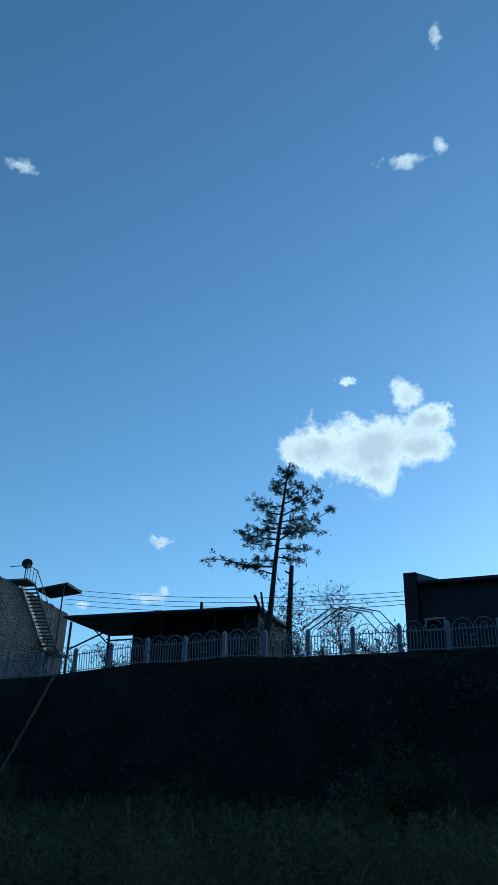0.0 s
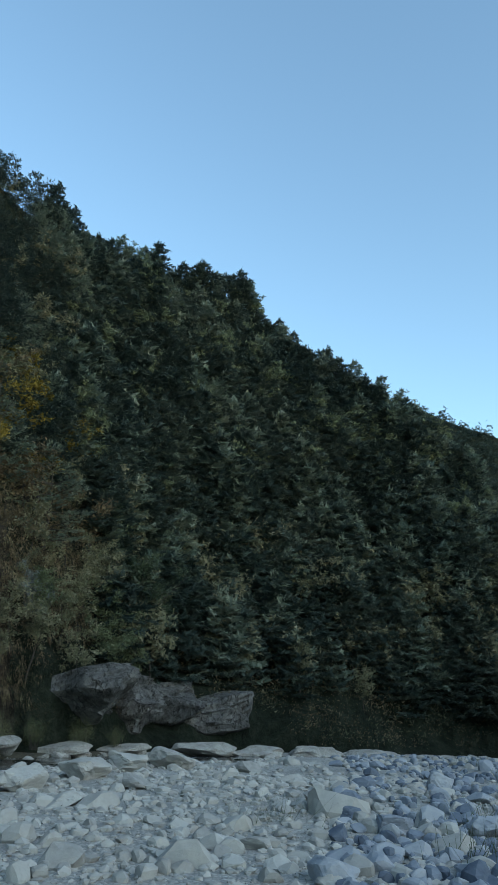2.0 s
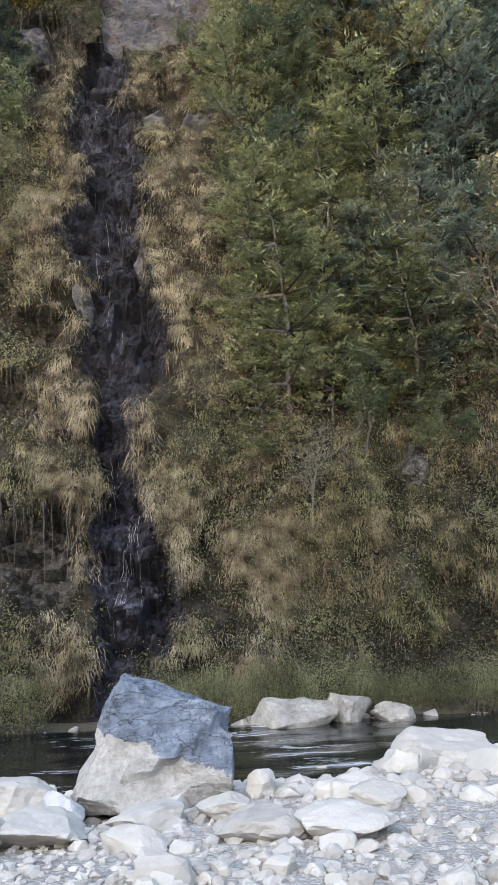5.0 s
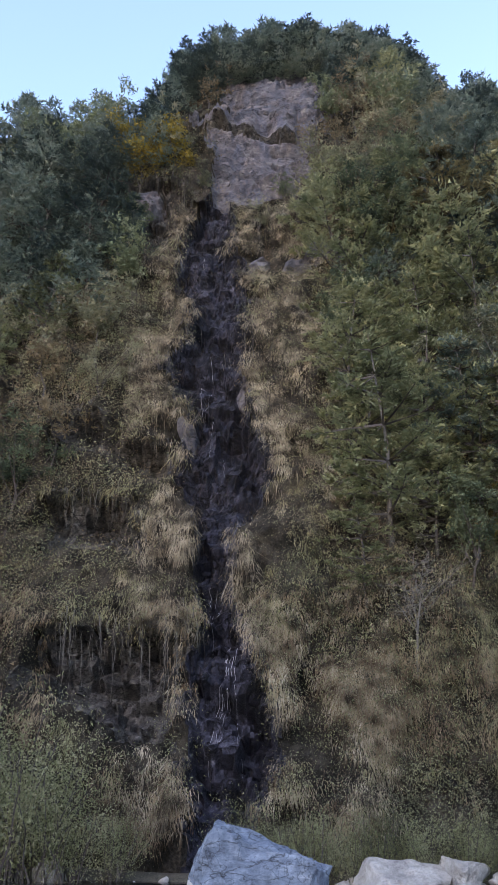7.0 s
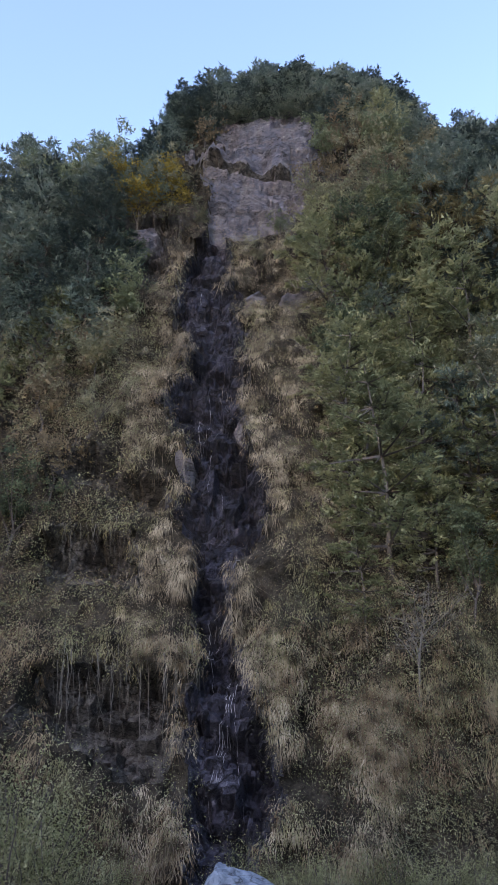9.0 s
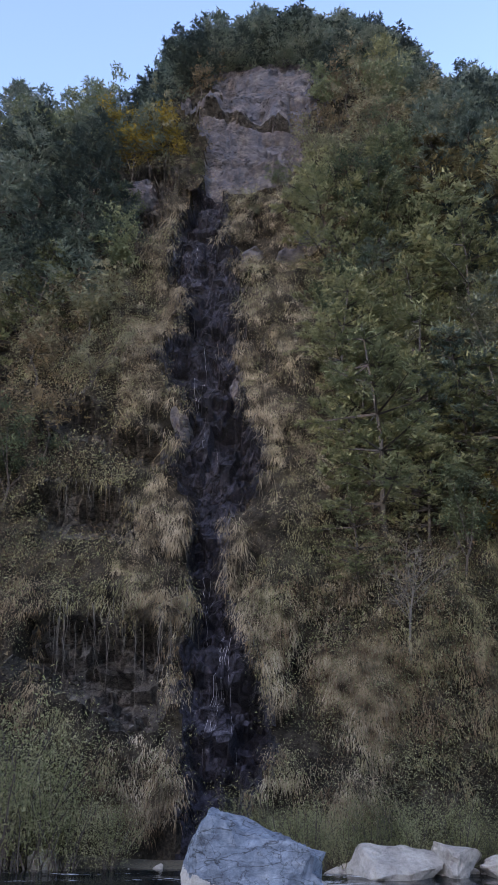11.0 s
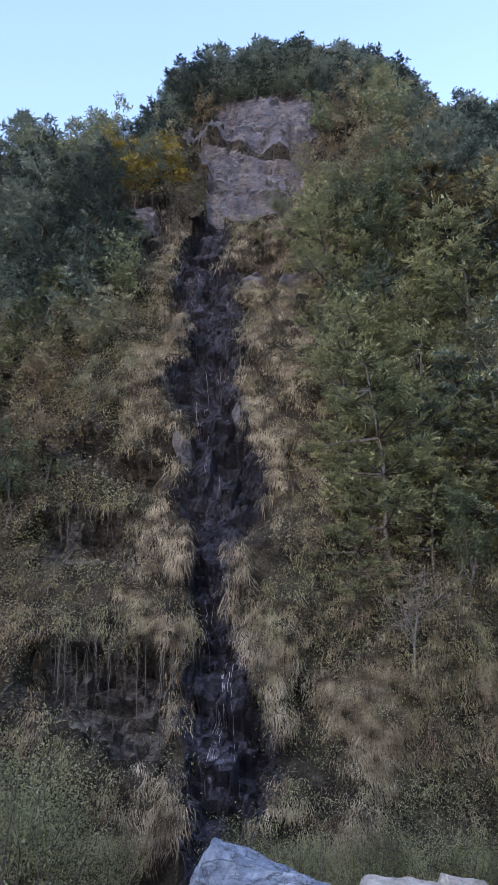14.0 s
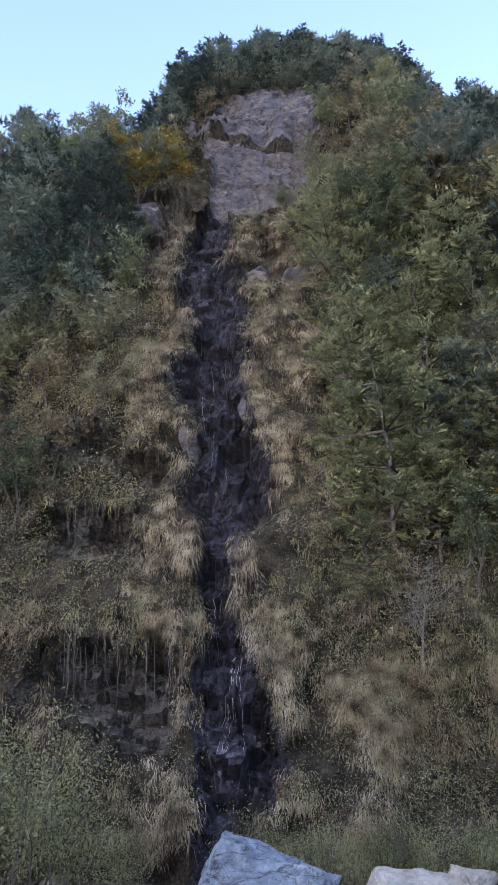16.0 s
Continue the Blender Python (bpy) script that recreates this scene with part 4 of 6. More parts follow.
# ---- rocks of the far bank ----
BANK = "pale water-worn rock on the far bank"
for x, y, sx, sy, sz, lab, sd in [
        (30.4, 41.0, 10.0, 5, 3.8, "broad pale rock ledge with a dark wet foot", 70), (23.3, 41, 2.8, 3, 2.6, BANK, 71), (20.6, 40.5, 3.2, 2.5, 1.5, BANK, 72), (19.0, 42, 4.0, 3, 3.6, "pale fissured rock outcrop on the far bank", 73),
        (35.5, 41, 3.3, 2.6, 2.0, BANK, 74), (38.0, 41, 1.6, 1.6, 1.2, BANK, 75), (4.0, 40.4, 4.6, 3.4, 2.8, "long white boulder with a shadowed overhanging side", 76), (6.9, 41, 2.3, 2.5, 2.7, BANK, 77), (9.2, 41, 2.5, 2.2, 2.1, "squared pale boulder on the far bank", 78),
        (11.2, 41.3, 1.2, 1.2, .9, BANK, 79), (13.3, 41.4, 1.8, 1.4, 1.0, BANK, 80), (16.0, 41.2, 1.6, 1.4, .9, BANK, 81), (-7.8, 41.0, 1.6, 1.4, .9, BANK, 82), (-10.0, 41.3, 2.2, 1.5, .8, BANK, 83), (1.2, 41.6, 1.4, 1.2, 1.1, BANK, 84),
        (-13, 41.2, 1.8, 1.4, .8, BANK, 85), (43, 41, 3, 2.2, 1.0, BANK, 86), (48, 41.5, 4, 3, 1.2, BANK, 87), (58, 41.4, 6, 3, 2.2, BANK, 88), (66, 40.4, 6, 3, 1.6, BANK, 89), (74, 38.2, 7, 3, 1.5, BANK, 90),
        (84, 33.2, 8, 4, 2.4, BANK, 91), (93, 30.2, 8, 4, 2.4, BANK, 92), (103, 25.0, 9, 4, 2.6, BANK, 93), (112, 19.6, 9, 4, 2.4, BANK, 94)]:
    px, py, pz = to_world((x, y - .9, float(foot_z(x)) - .9))
    boulder("bank_rock", px, py, sx * S, sy * S, sz * S * .78, M_BANKROCK, lab, sd, 4, 15, (sd * 5) % 16 - 8 - (35 if x > 60 else 0), .1, pz, .02, .38, "rocks of the far bank", .045)
# rubble along the far shore
xs = rs.uniform(-16, 44, 420)
ys = foot_y(xs) - rs.uniform(.7, 1.9, 420)
tagged(joined("shore_rubble", laid(MID, xs, ys, .16 * rs.lognormal(0, .5, 420), .2), M_BANKROCK), "pale rubble along the far shore", "rubble", kind="stuff")
# stones in the stream
for k in range(6):
    x, y = rs.uniform(-7, 32), rs.uniform(15.5, 21.5)
    boulder("river_stone", x, y, rs.uniform(.3, .9), rs.uniform(.3, .6), rs.uniform(.3, .5), M_BANKROCK, "low stone breaking the surface of the stream", 200 + k, 2, 7, rs.uniform(0, 90), .1, float(water_z(x)) - .22, .02, .5, "stones in the stream")


def crag(name, x, z, sx, sz, material, label, seed, depth=2.2):
    """A rock face standing out of the slope."""
    r = np.random.default_rng(seed)
    v, f = rock(r, 4, 13, .15, (sx / 2, depth, sz / 2), .45)
    c = np.array([cells(p, .8)[0] for p in v])
    v[:, 1] -= c * .45
    v = v * S
    ob = new(name, stone_object(name, v, f, material, False))
    px, py, pz = slope(x, z)
    ob.matrix_world = pose(px, py + .45, pz, -14, 0, 0)
    return tagged(ob, label, "crag", "crags on the slope")


for a in [(26.9, 5.6, 5.6, 7.2, M_TEAL, "grey-green lichened rock face in the scrub", 101, 3.1), (67.0, 10.2, 7, 7, M_TEAL, "upright pale rock face under the trees", 102), (72, .8, 13, 6.5, M_GREYROCK, "grey broken rock wall above the river", 120, 6.5), (79, .4, 13, 7, M_GREYROCK, "grey broken rock wall above the river", 121, 6.5), (86, -.2, 13, 6.5, M_GREYROCK, "grey broken rock wall above the river", 122, 6.5), (93, -.8, 13, 6, M_GREYROCK, "grey broken rock wall above the river", 123, 6.5), (35.2, 21.8, 5, 6, M_DARKROCK, "dark rock showing through the brush", 103),
          (42.8, 17.5, 5, 5, M_DARKROCK, "dark rock showing through the brush", 104), (13.4, 11.3, 4, 4, M_DARKROCK, "dark rock showing through the brush", 105), (12.1, 55.7, 8, 3, M_CLIFF, "ledge of grey rock between shrubs", 106),
          (3.1, 51.5, 7, 3.5, M_CLIFF, "ledge of grey rock between shrubs", 107), (-17.7, 62.7, 7, 6, M_CLIFF, "stepped grey ledge under the yellow tree", 108), (25.6, 27.1, 4, 6, M_TEAL, "grey rock face behind bare trees", 109), (71.8, 22.7, 6, 6, M_DARKROCK, "dark rock showing through the brush", 110),
          (-5.0, 31.8, 1.5, 4.0, M_CLIFF, "pale rock rib beside the gully", 111), (-9.4, 27.8, 1.9, 5.2, M_CLIFF, "pale rock rib beside the gully", 112), (49.8, 4.4, 6, 4, M_DARKROCK, "dark rock above the bank", 113), (9.0, 68.3, 6, 5, M_CLIFF, "ledge of grey rock between shrubs", 114), (-4.2, 50.6, 5, 2.6, M_CLIFF, "ledge of grey rock between shrubs", 115), (.6, 49.4, 5, 2.4, M_CLIFF, "ledge of grey rock between shrubs", 116), (38.6, 21.5, 4.5, 5.5, M_DARKROCK, "grey rock step in the stony chute", 117), (37.8, 30, 5, 4, M_DARKROCK, "grey rock step in the stony chute", 118)]:
    crag("crag", *a)

# ---- trees and brush of the hillside ----
rv = np.random.default_rng(11)
LEAF = {"pine": M_PINE, "dark": M_DARKPINE, "olive": M_OLIVE, "green": M_GREEN, "brown": M_BROWN, "yellow": M_YELLOW, "gold": M_GOLD, "larch": M_LARCH, "opine": M_LIGHTPINE, "bare": M_BROWN}
NAMES = {"pine": "pine_tree", "dark": "pine_tree", "opine": "pine_tree", "larch": "larch_tree", "bare": "bare_tree"}
LABELS = {"pine": "green pine with layered open boughs on the rocky slope", "dark": "dark blue-green pine on the slope", "opine": "light green pine with a bare lower trunk", "larch": "larch turning brown on the slope",
          "olive": "broad-leaved tree with olive autumn leaves", "green": "leafy green tree on the slope", "brown": "thin tree with withered brown leaves", "yellow": "small tree with bright yellow leaves",
          "gold": "spreading tree with golden autumn leaves", "bare": "leafless grey tree with fine twigs"}


def grow(kind, h, fine):
    """Wood and leaves of one tree, rich for near ones, coarse for woods."""
    k = {0: .2, 1: .5, 2: 1.5}[fine]
    leaf = {0: 2.0, 1: 1.25, 2: .7}[fine]
    if kind in ("pine", "dark", "opine"):
        return pine(rv, h, h * .34, {0: .8, 1: .42, 2: .25}[fine], {0: .6, 1: .9, 2: 1.1}[fine], .12, .06, {0: 4, 1: 7, 2: 16}[fine], .2 if fine else .34)
    if kind == "larch":
        return pine(rv, h, h * .27, {0: .8, 1: .42, 2: .25}[fine], {0: .6, 1: .9, 2: 1.1}[fine], .1, .03, {0: 4, 1: 7, 2: 16}[fine])
    if kind == "bare":
        return bare_tree(rv, h, h * .4, 2)
    rich = {"brown": .55, "yellow": .8, "gold": 1.2, "olive": 1.0, "green": 1.25}[kind]
    return broad(rv, h, h * .36, .26 * leaf, rich, .28, max(2, int(13 * k)))


FINE = {k: [(8.0, *grow(k, 8.0, 2)) for _ in range(3 if k in ("pine", "dark", "olive", "green", "brown") else 2)] for k in LEAF}
COARSE = {k: [(8.0, *grow(k, 8.0, 1)) for _ in range(5)] for k in LEAF}
REMOTE = {k: [(8.0, *grow(k, 8.0, 0)) for _ in range(4)] for k in LEAF}

# trees that can be told apart: kind, x, foot height, height
PLAN = [("bare", 6.4, 8.3, 8.5), ("opine", 5.7, 17.4, 15), ("opine", 4.9, 27.2, 14), ("opine", 9.1, 18.3, 18), ("olive", 10.3, 24.0, 11), ("pine", 12.2, 21.1, 12), ("opine", 8.6, 15.8, 9), ("gold", -15.6, 61.6, 17), ("gold", -18.4, 63.0, 14), ("larch", 14.6, 45.6, 17), ("larch", 17.6, 47.0, 16), ("pine", 8.1, 41.4, 8.5), ("dark", 19.2, 42.0, 12),
        ("brown", 4.0, 43.7, 14), ("brown", 6.0, 48.4, 13), ("bare", -18.6, 41.2, 7), ("olive", -16.4, 29.3, 7.5), ("dark", -22.6, 54.3, 14), ("pine", -26.9, 50.6, 11), ("dark", -29.5, 64.6, 12), ("pine", -24.4, 64.2, 11), ("pine", -21.2, 50.3, 9), ("green", -19.0, 54.0, 8),
        ("yellow", 23.4, 5.4, 5.0), ("gold", 29.9, 10.0, 9.5), ("yellow", 31.2, 10.4, 6), ("olive", 26.6, 11.1, 9), ("gold", 21.2, 12.0, 6), ("gold", 37.6, 9.3, 8), ("yellow", 36.8, 8.8, 4.5), ("yellow", 42.7, 8.3, 4), ("gold", 54.4, 19.0, 16), ("olive", 51.0, 18.4, 14), ("gold", 58.4, 18.9, 13), ("pine", 53.8, 10.4, 7.5),
        ("bare", 20.2, 15.5, 15), ("brown", 21.0, 16.7, 14), ("pine", 45.7, 28.5, 10), ("opine", 14.7, 15.7, 14), ("gold", 13.0, 14.0, 6.5), ("pine", 56.6, 14.1, 6), ("pine", 16.8, 17.9, 11), ("pine", 22.8, 39.6, 18), ("dark", 26.9, 37.6, 13), ("pine", 20.0, 34.2, 12), ("olive", 14.5, 29.7, 11),
        ("green", 14.9, 11.2, 6), ("green", 17.0, 10.7, 4.5), ("green", 84.4, 6.1, 14), ("olive", 78.6, 8.2, 12), ("pine", 70.4, 15.1, 13), ("brown", 25.4, 18.4, 11), ("brown", 34.3, 23.8, 9), ("opine", 13.1, 36.4, 11), ("olive", 8.1, 36.7, 10),
        ("olive", 6.8, 58.9, 11), ("brown", 9.8, 61.6, 12), ("green", 12.7, 59.5, 12), ("brown", 1.9, 64.1, 9), ("larch", 21.4, 53.3, 12), ("olive", 1.2, 54.5, 6), ("olive", -4.3, 55.9, 5), ("green", -1.6, 60.5, 4.5), ("green", 5.4, 83.9, 6.5), ("olive", -11.1, 63.2, 4.5)]
woods = {k: [] for k in LEAF}
barks = []
made = {}
count = 0


def plant(kind, p, h, thing, pool=None):
    global count
    pool = FINE[kind] if thing else (pool or COARSE)[kind]
    i = int(rv.integers(len(pool)))
    base, wood, leaf = pool[i]
    s, turn = h * S / base, rv.uniform(0, 6.283)
    if not thing:
        woods[kind].append(put(leaf, *p, s, turn))
        if kind in ("bare", "brown", "olive"):
            barks.append(put(wood[:70], *p, s, turn))
        return
    m = Matrix.LocRotScale(p, Euler((0, 0, turn)), (s * rv.uniform(.85, 1.15), s * rv.uniform(.85, 1.15), s))
    count += 1
    if (kind, i) in made:
        copy_at(made[kind, i], m)
        return
    ob = empty(NAMES.get(kind, "leafy_tree"), Matrix.Identity(4), LABELS[kind], "tree", "trees on the slope")
    soup("trunk", wood, M_PALEBARK if kind == "bare" else M_BARK, ob)
    soup("crown", leaf, LEAF[kind], ob)
    ob.matrix_world = m
    made[kind, i] = ob


for kind, x, z, h in PLAN:
    plant(kind, slope(x, z), h, True)


def mix_of(x, z):
    """What grows where on the near slope; past x 60 dark kinds also paint its shade."""
    if z > 88 and -20 < x < 19:
        return ["dark", "dark", "pine"]
    if x < -17:
        return ["pine", "pine", "green", "dark", "pine"] if z > 40 else ["olive", "green", "brown", "opine"]
    if z > 62 and x < 14:
        return ["brown", "olive", "brown", "green", "olive"]
    if x < 15:
        return ["opine", "opine", "olive", "opine", "green", "opine"]
    if z < 18:
        return ["brown", "olive", "bare", "olive", "green"]
    if x < 60:
        if z < 36:
            return ["brown", "olive", "green", "olive", "pine", "opine"]
        return ["pine", "dark", "pine", "dark", "opine", "pine", "olive"]
    if z < 38:
        return ["dark", "pine", "dark", "olive", "dark", "gold"]
    return ["dark", "dark", "pine", "dark", "olive", "dark"]


taken = [(a[1], a[2]) for a in PLAN]
tries = 0
while tries < 12500:
    tries += 1
    x, z = (rv.uniform(3, 22) if tries < 2200 else rv.uniform(-38, 77) if tries < 7000 else rv.uniform(18, 77)), rv.uniform(0, 103)
    top = float(np.interp(x, HK, HILL_A[:, 4]))
    if z > top - .3 or gully(x, z) > -.4 or cliff_top(x, z) > -.08 or overhang(x, z) > -.1:
        continue
    if -12 < x < 2 and 54 < z < 100 or -17 < x < 3.2 and z < 60 or z < (12 if x < 18 else 9) and rv.uniform() < (1 if x < 18 else .8) or x < -15 and z < 26 and rv.uniform() < .8 or -17 < x < 4 and z < 88 and rv.uniform() < .75:
        continue
    dense = 3 < x < 24 and 11 < z < 62
    gap = 2.1 if z > top - 7 else 2.4 if dense or x < -17 and z > 38 else 2.35 if x > 20 else 3.3
    if any(abs(a - x) < gap and abs(b - z) < gap * 1.25 for a, b in taken):
        continue
    taken.append((x, z))
    kinds = mix_of(x, z)
    patch = noise.noise(Vector((x * .06, z * .06, 4)))
    kind = kinds[int((patch * .8 + rv.uniform(0, 1)) * len(kinds)) % len(kinds)]
    h = rv.uniform(7.5, 12) * (.7 if z < 14 else 1) * ((.68 if x > 28 else .82) if z > top - 7 else .75 if x > 60 and z > top - 16 else 1) * (1.2 if dense else 1)
    plant(kind, slope_u(x, z), h, (dense or -36 < x < 62 and z < 50) and count < 150)
for x in np.arange(-20, 19, .42):
    top = float(np.interp(x, HK, HILL_A[:, 4]))
    plant(["dark", "pine", "pine", "dark"][int(rv.integers(4))], to_world((x, 82.5 + rv.uniform(-4, 1.5), top - rv.uniform(1.2, 3.4))), rv.uniform(7, 9.5), False)
    if rv.uniform() < .75:
        plant(["dark", "pine", "pine"][int(rv.integers(3))], to_world((x, 79.5 + rv.uniform(-3, 1), top - rv.uniform(5, 8))), rv.uniform(5.5, 8), False)

# the hill's further half
for k in range(2000):
    u, f = rv.uniform(73, U_END - 2), rv.uniform(.05, 1) ** .9
    fz = float(foot_z(float(np.interp(u, HK, HILL_A[:, 0]))))
    z = fz + (float(np.interp(u, HK, HILL_A[:, 4])) - fz) * f
    x, y, wz = slope_u(u, z)
    patch = noise.noise(Vector((x * .036, y * .036, wz * .054)))
    # mostly dark kinds: shade on this steep side is put into leaf colour
    kinds = ["dark", "dark", "pine", "dark", "green"] if f > .35 else ["dark", "pine", "dark", "olive", "dark"]
    plant(kinds[int((patch * .9 + rv.uniform(0, .9)) * 5) % 5], (x, y, wz - .3), rv.uniform(7, 11) * (.75 if f > .9 else .85 if f > .8 else 1), False, REMOTE)

STUFF = {"pine": "green pine woods on the hillside", "dark": "dark pine woods along the crest", "opine": "light green pine woods", "larch": "brown larch woods", "olive": "olive-leaved woods", "green": "green broad-leaved woods",
         "brown": "thin withered brown woods", "yellow": "yellow-leaved saplings", "gold": "golden-leaved woods", "bare": "leafless woods"}
for kind, parts in woods.items():
    if parts:
        tagged(soup("woods", np.concatenate(parts), LEAF[kind]), STUFF[kind], "woods", kind="stuff")
tagged(soup("tree_stems", np.concatenate(barks), M_BARK), "stems and limbs among the woods", "woods", kind="stuff")

# woods of the far ridge
parts = []
tuft = [leaves(rv, rv.normal(0, 1, (30, 3)) * np.array([1.6, 1.6, 2.2]) + np.array([0, 0, 2.6]), 2.3, .3) for _ in range(6)]
for k in range(2400):
    a, f = rv.uniform(-126, -80), rv.uniform(0.02, 1.0)
    parts.append(put(tuft[k % 6], *far_point(a, f), rv.uniform(.8, 1.5), rv.uniform(0, 6.28)))
tagged(soup("far_woods", np.concatenate(parts), M_DARKPINE), "dark woods covering the far ridge", "woods", kind="stuff")


# ---- brush, dry grass and vines on the slope ----
def mounds(n, x0, x1, z0, z1, ok, size, blade, width, count_each):
    """Mounds of dry grass: blades spring from the slope, arch over and hang."""
    out = []
    for _ in range(n):
        x, z = rv.uniform(x0, x1), rv.uniform(z0, z1)
        if not ok(x, z):
            continue
        if x < 20 and lump(x, z) < rv.uniform(.12, .45):
            continue
        p = np.array(slope_u(x, z))
        k = int(count_each * rv.uniform(.6, 1.4))
        s = size * S * rv.uniform(.5, 1.5)
        q, th = np.sqrt(rv.uniform(0, 1, k)), rv.uniform(0, 6.283, k)
        dx, dz = q * np.cos(th) * s * 1.3, q * np.sin(th) * s * 1.1
        a = p + np.stack([dx, dz * .37 - s * .55 * (1 - q * q) - .03, dz], 1)
        L = blade * S * rv.uniform(.35, 1.3, (k, 1))
        way = np.stack([dx / s * .3 + rv.normal(0, .22, k), rv.uniform(-.6, -.05, k), dz / s * .35 - .75 + rv.normal(0, .3, k)], 1)
        c = a + way * L
        w = np.stack([rv.uniform(.5, 1.5, k) * width, rv.normal(0, width * .5, k), rv.normal(0, width * .5, k)], 1) * S * .8
        out.append(np.stack([a - w, a + w, c], 1))
    return np.concatenate(out)


def free(x, z):
    e = ragged(x, z)
    if 30 < x < 44 and scree(x, z) + e > .1 or 66 < x < 97 and z < -.8:
        return False
    return gully(x, z) + e < .03 and cliff_top(x, z) + e < 0.0 and overhang(x, z) + e * .6 < .12


def bed(lo, hi, salt):
    """Stands of one kind: where the patch noise lies between lo and hi."""
    def ok(x, z):
        return free(x, z) and lo < noise.fractal(Vector((x * .12, salt, z * .085)), .8, 2, 3) < hi
    return ok


tagged(soup("dry_grass", np.concatenate([mounds(6200, -15, 5, 0, 60, bed(-.14, 9, 7), .55, .5, .017, 44), mounds(900, -14, 1, 13, 62, lambda x, z: -.8 < gully(x, z) + ragged(x, z) < 0, .5, 1.3, .018, 44)]), M_STRAW),
       "straw-coloured dry grass hanging over the slope beside the gully", "grass", kind="stuff")
tagged(soup("green_grass", np.concatenate([mounds(4600, -24, 14, 0, 63, bed(-9, .0, 7), .5, .45, .018, 38), mounds(800, 3, 64, 0, 24, bed(-.1, 9, 3), .5, .5, .022, 32), mounds(850, -3, 18, -1, 17, free, .5, .42, .019, 36)]), M_TURF), "green-brown grass on the slope", "grass", kind="stuff")
tagged(soup("dry_brush", np.concatenate([mounds(2600, 2, 64, 0, 24, bed(-9, .25, 3), .6, .45, .024, 38), mounds(480, 1, 11, 3.5, 9.5, free, .55, .42, .019, 40), mounds(1000, 16, 36, -2, 10, free, .6, .4, .022, 36), mounds(1200, -24, 2, -1, 13, bed(-9, .3, 3), .5, .6, .022, 34), mounds(600, 60, 95, 6, 20, free, .8, .6, .04, 28)]), M_RUST),
       "rusty brown brush on the lower slope", "brush", kind="stuff")


def thicket(n, x0, x1, z0, z1, ok, size, leaf, count_each):
    out = []
    leaf *= .85
    kinds = [leaves(rv, np.clip(rv.normal(0, 1, (count_each, 3)), -1.5, 1.5) * np.array([.75, .55, .5]), leaf, .5) for _ in range(8)]
    for k in range(n):
        x, z = rv.uniform(x0, x1), rv.uniform(z0, z1)
        if ok(x, z):
            px, py, pz = slope_u(x, z)
            out.append(put(kinds[k % 8], px, py - .1, pz + .14, size * S * rv.uniform(.6, 1.5), rv.uniform(0, 6.28)))
    return np.concatenate(out)


def wooded(x, z):
    return free(x, z) and not (-17 < x < 2 and z < 60 and noise.noise(Vector((x * .2, 3, z * .2))) < .22)


tagged(soup("green_undergrowth", np.concatenate([thicket(1800, -38, 77, -1, 84, wooded, 1.2, .15, 66), thicket(900, 2, 26, -1, 62, wooded, .95, .14, 80), thicket(500, 84, U_END, -5, 14, wooded, 1.6, .26, 36), thicket(700, -38, 60, 66, 86, wooded, 1.3, .2, 44), thicket(800, -2, 19, -2, 16, free, .8, .13, 56)]), M_OLIVE), "olive-green shrubs between the trees", "undergrowth", kind="stuff")
tagged(soup("brown_undergrowth", np.concatenate([thicket(1600, -38, 77, -1, 80, wooded, 1.15, .14, 62), thicket(350, 2, 26, -1, 62, wooded, .9, .13, 80), thicket(800, -25, -12.5, 11, 56, free, .9, .13, 60), thicket(400, 84, U_END, -5, 12, wooded, 1.5, .24, 34), thicket(500, 44, 90, 6, 20, wooded, 1.4, .22, 40)]), M_BROWN), "withered brown shrubs between the trees", "undergrowth", kind="stuff")

def cushion(x, z):
    return x < 12 and free(x, z) and lump(x, z) > .22


tagged(soup("dry_herbs", thicket(3200, -24, 10, 0, 63, cushion, .62, .12, 50), M_STRAWLEAF), "matted dry weeds on the cushions of the slope", "weeds", kind="stuff")
tagged(soup("grey_shrubs", np.concatenate([thicket(1500, -24, 12, -1, 63, cushion, .75, .12, 64), thicket(600, -24, 14, -1, 12, free, .8, .12, 64), thicket(600, -25, -12.5, 11, 56, free, .95, .13, 60), thicket(500, 0, 14, 2, 60, free, .8, .13, 60)]), M_WILLOW), "grey-green low shrubs on the slope", "undergrowth", kind="stuff")

tagged(soup("leaf_litter", np.concatenate([thicket(2600, -24, 14, -1, 63, free, .62, .11, 44), thicket(1500, 14, 64, -1, 30, free, .8, .12, 44)]), M_DRYLEAF), "withered leaves and creepers matting the slope", "litter", kind="stuff")

# hanging stems over the broken rock and the gully's lip
vines = []
for x0, x1, z0, n, L in [(-16, -7.8, 11.4, 34, 6), (-8.2, -6.6, 12.0, 26, 8), (-13, -9.5, 42, 14, 5), (-7.2, -4.2, 37.2, 26, 4.5), (-18.8, -12.8, 22.3, 16, 3.2), (-17, -12, 33.5, 12, 4)]:
    for _ in range(n):
        x = rv.uniform(x0, x1)
        p = np.array(slope(x, z0 + rv.normal(0, .4))) + np.array([0, -.25, 0])
        l = L * S * rv.uniform(.35, 1.1)
        pts = [p + np.array([rv.normal(0, .05), rv.normal(0, .05) + .07 * k, -l * k / 5]) for k in range(6)]
        vines.append(tube(pts, rv.uniform(.008, .02), .006, 3))
tagged(soup("hanging_stems", np.concatenate(vines), M_PALEBARK), "dead pale stems hanging over the dark rock", "vines", kind="stuff")

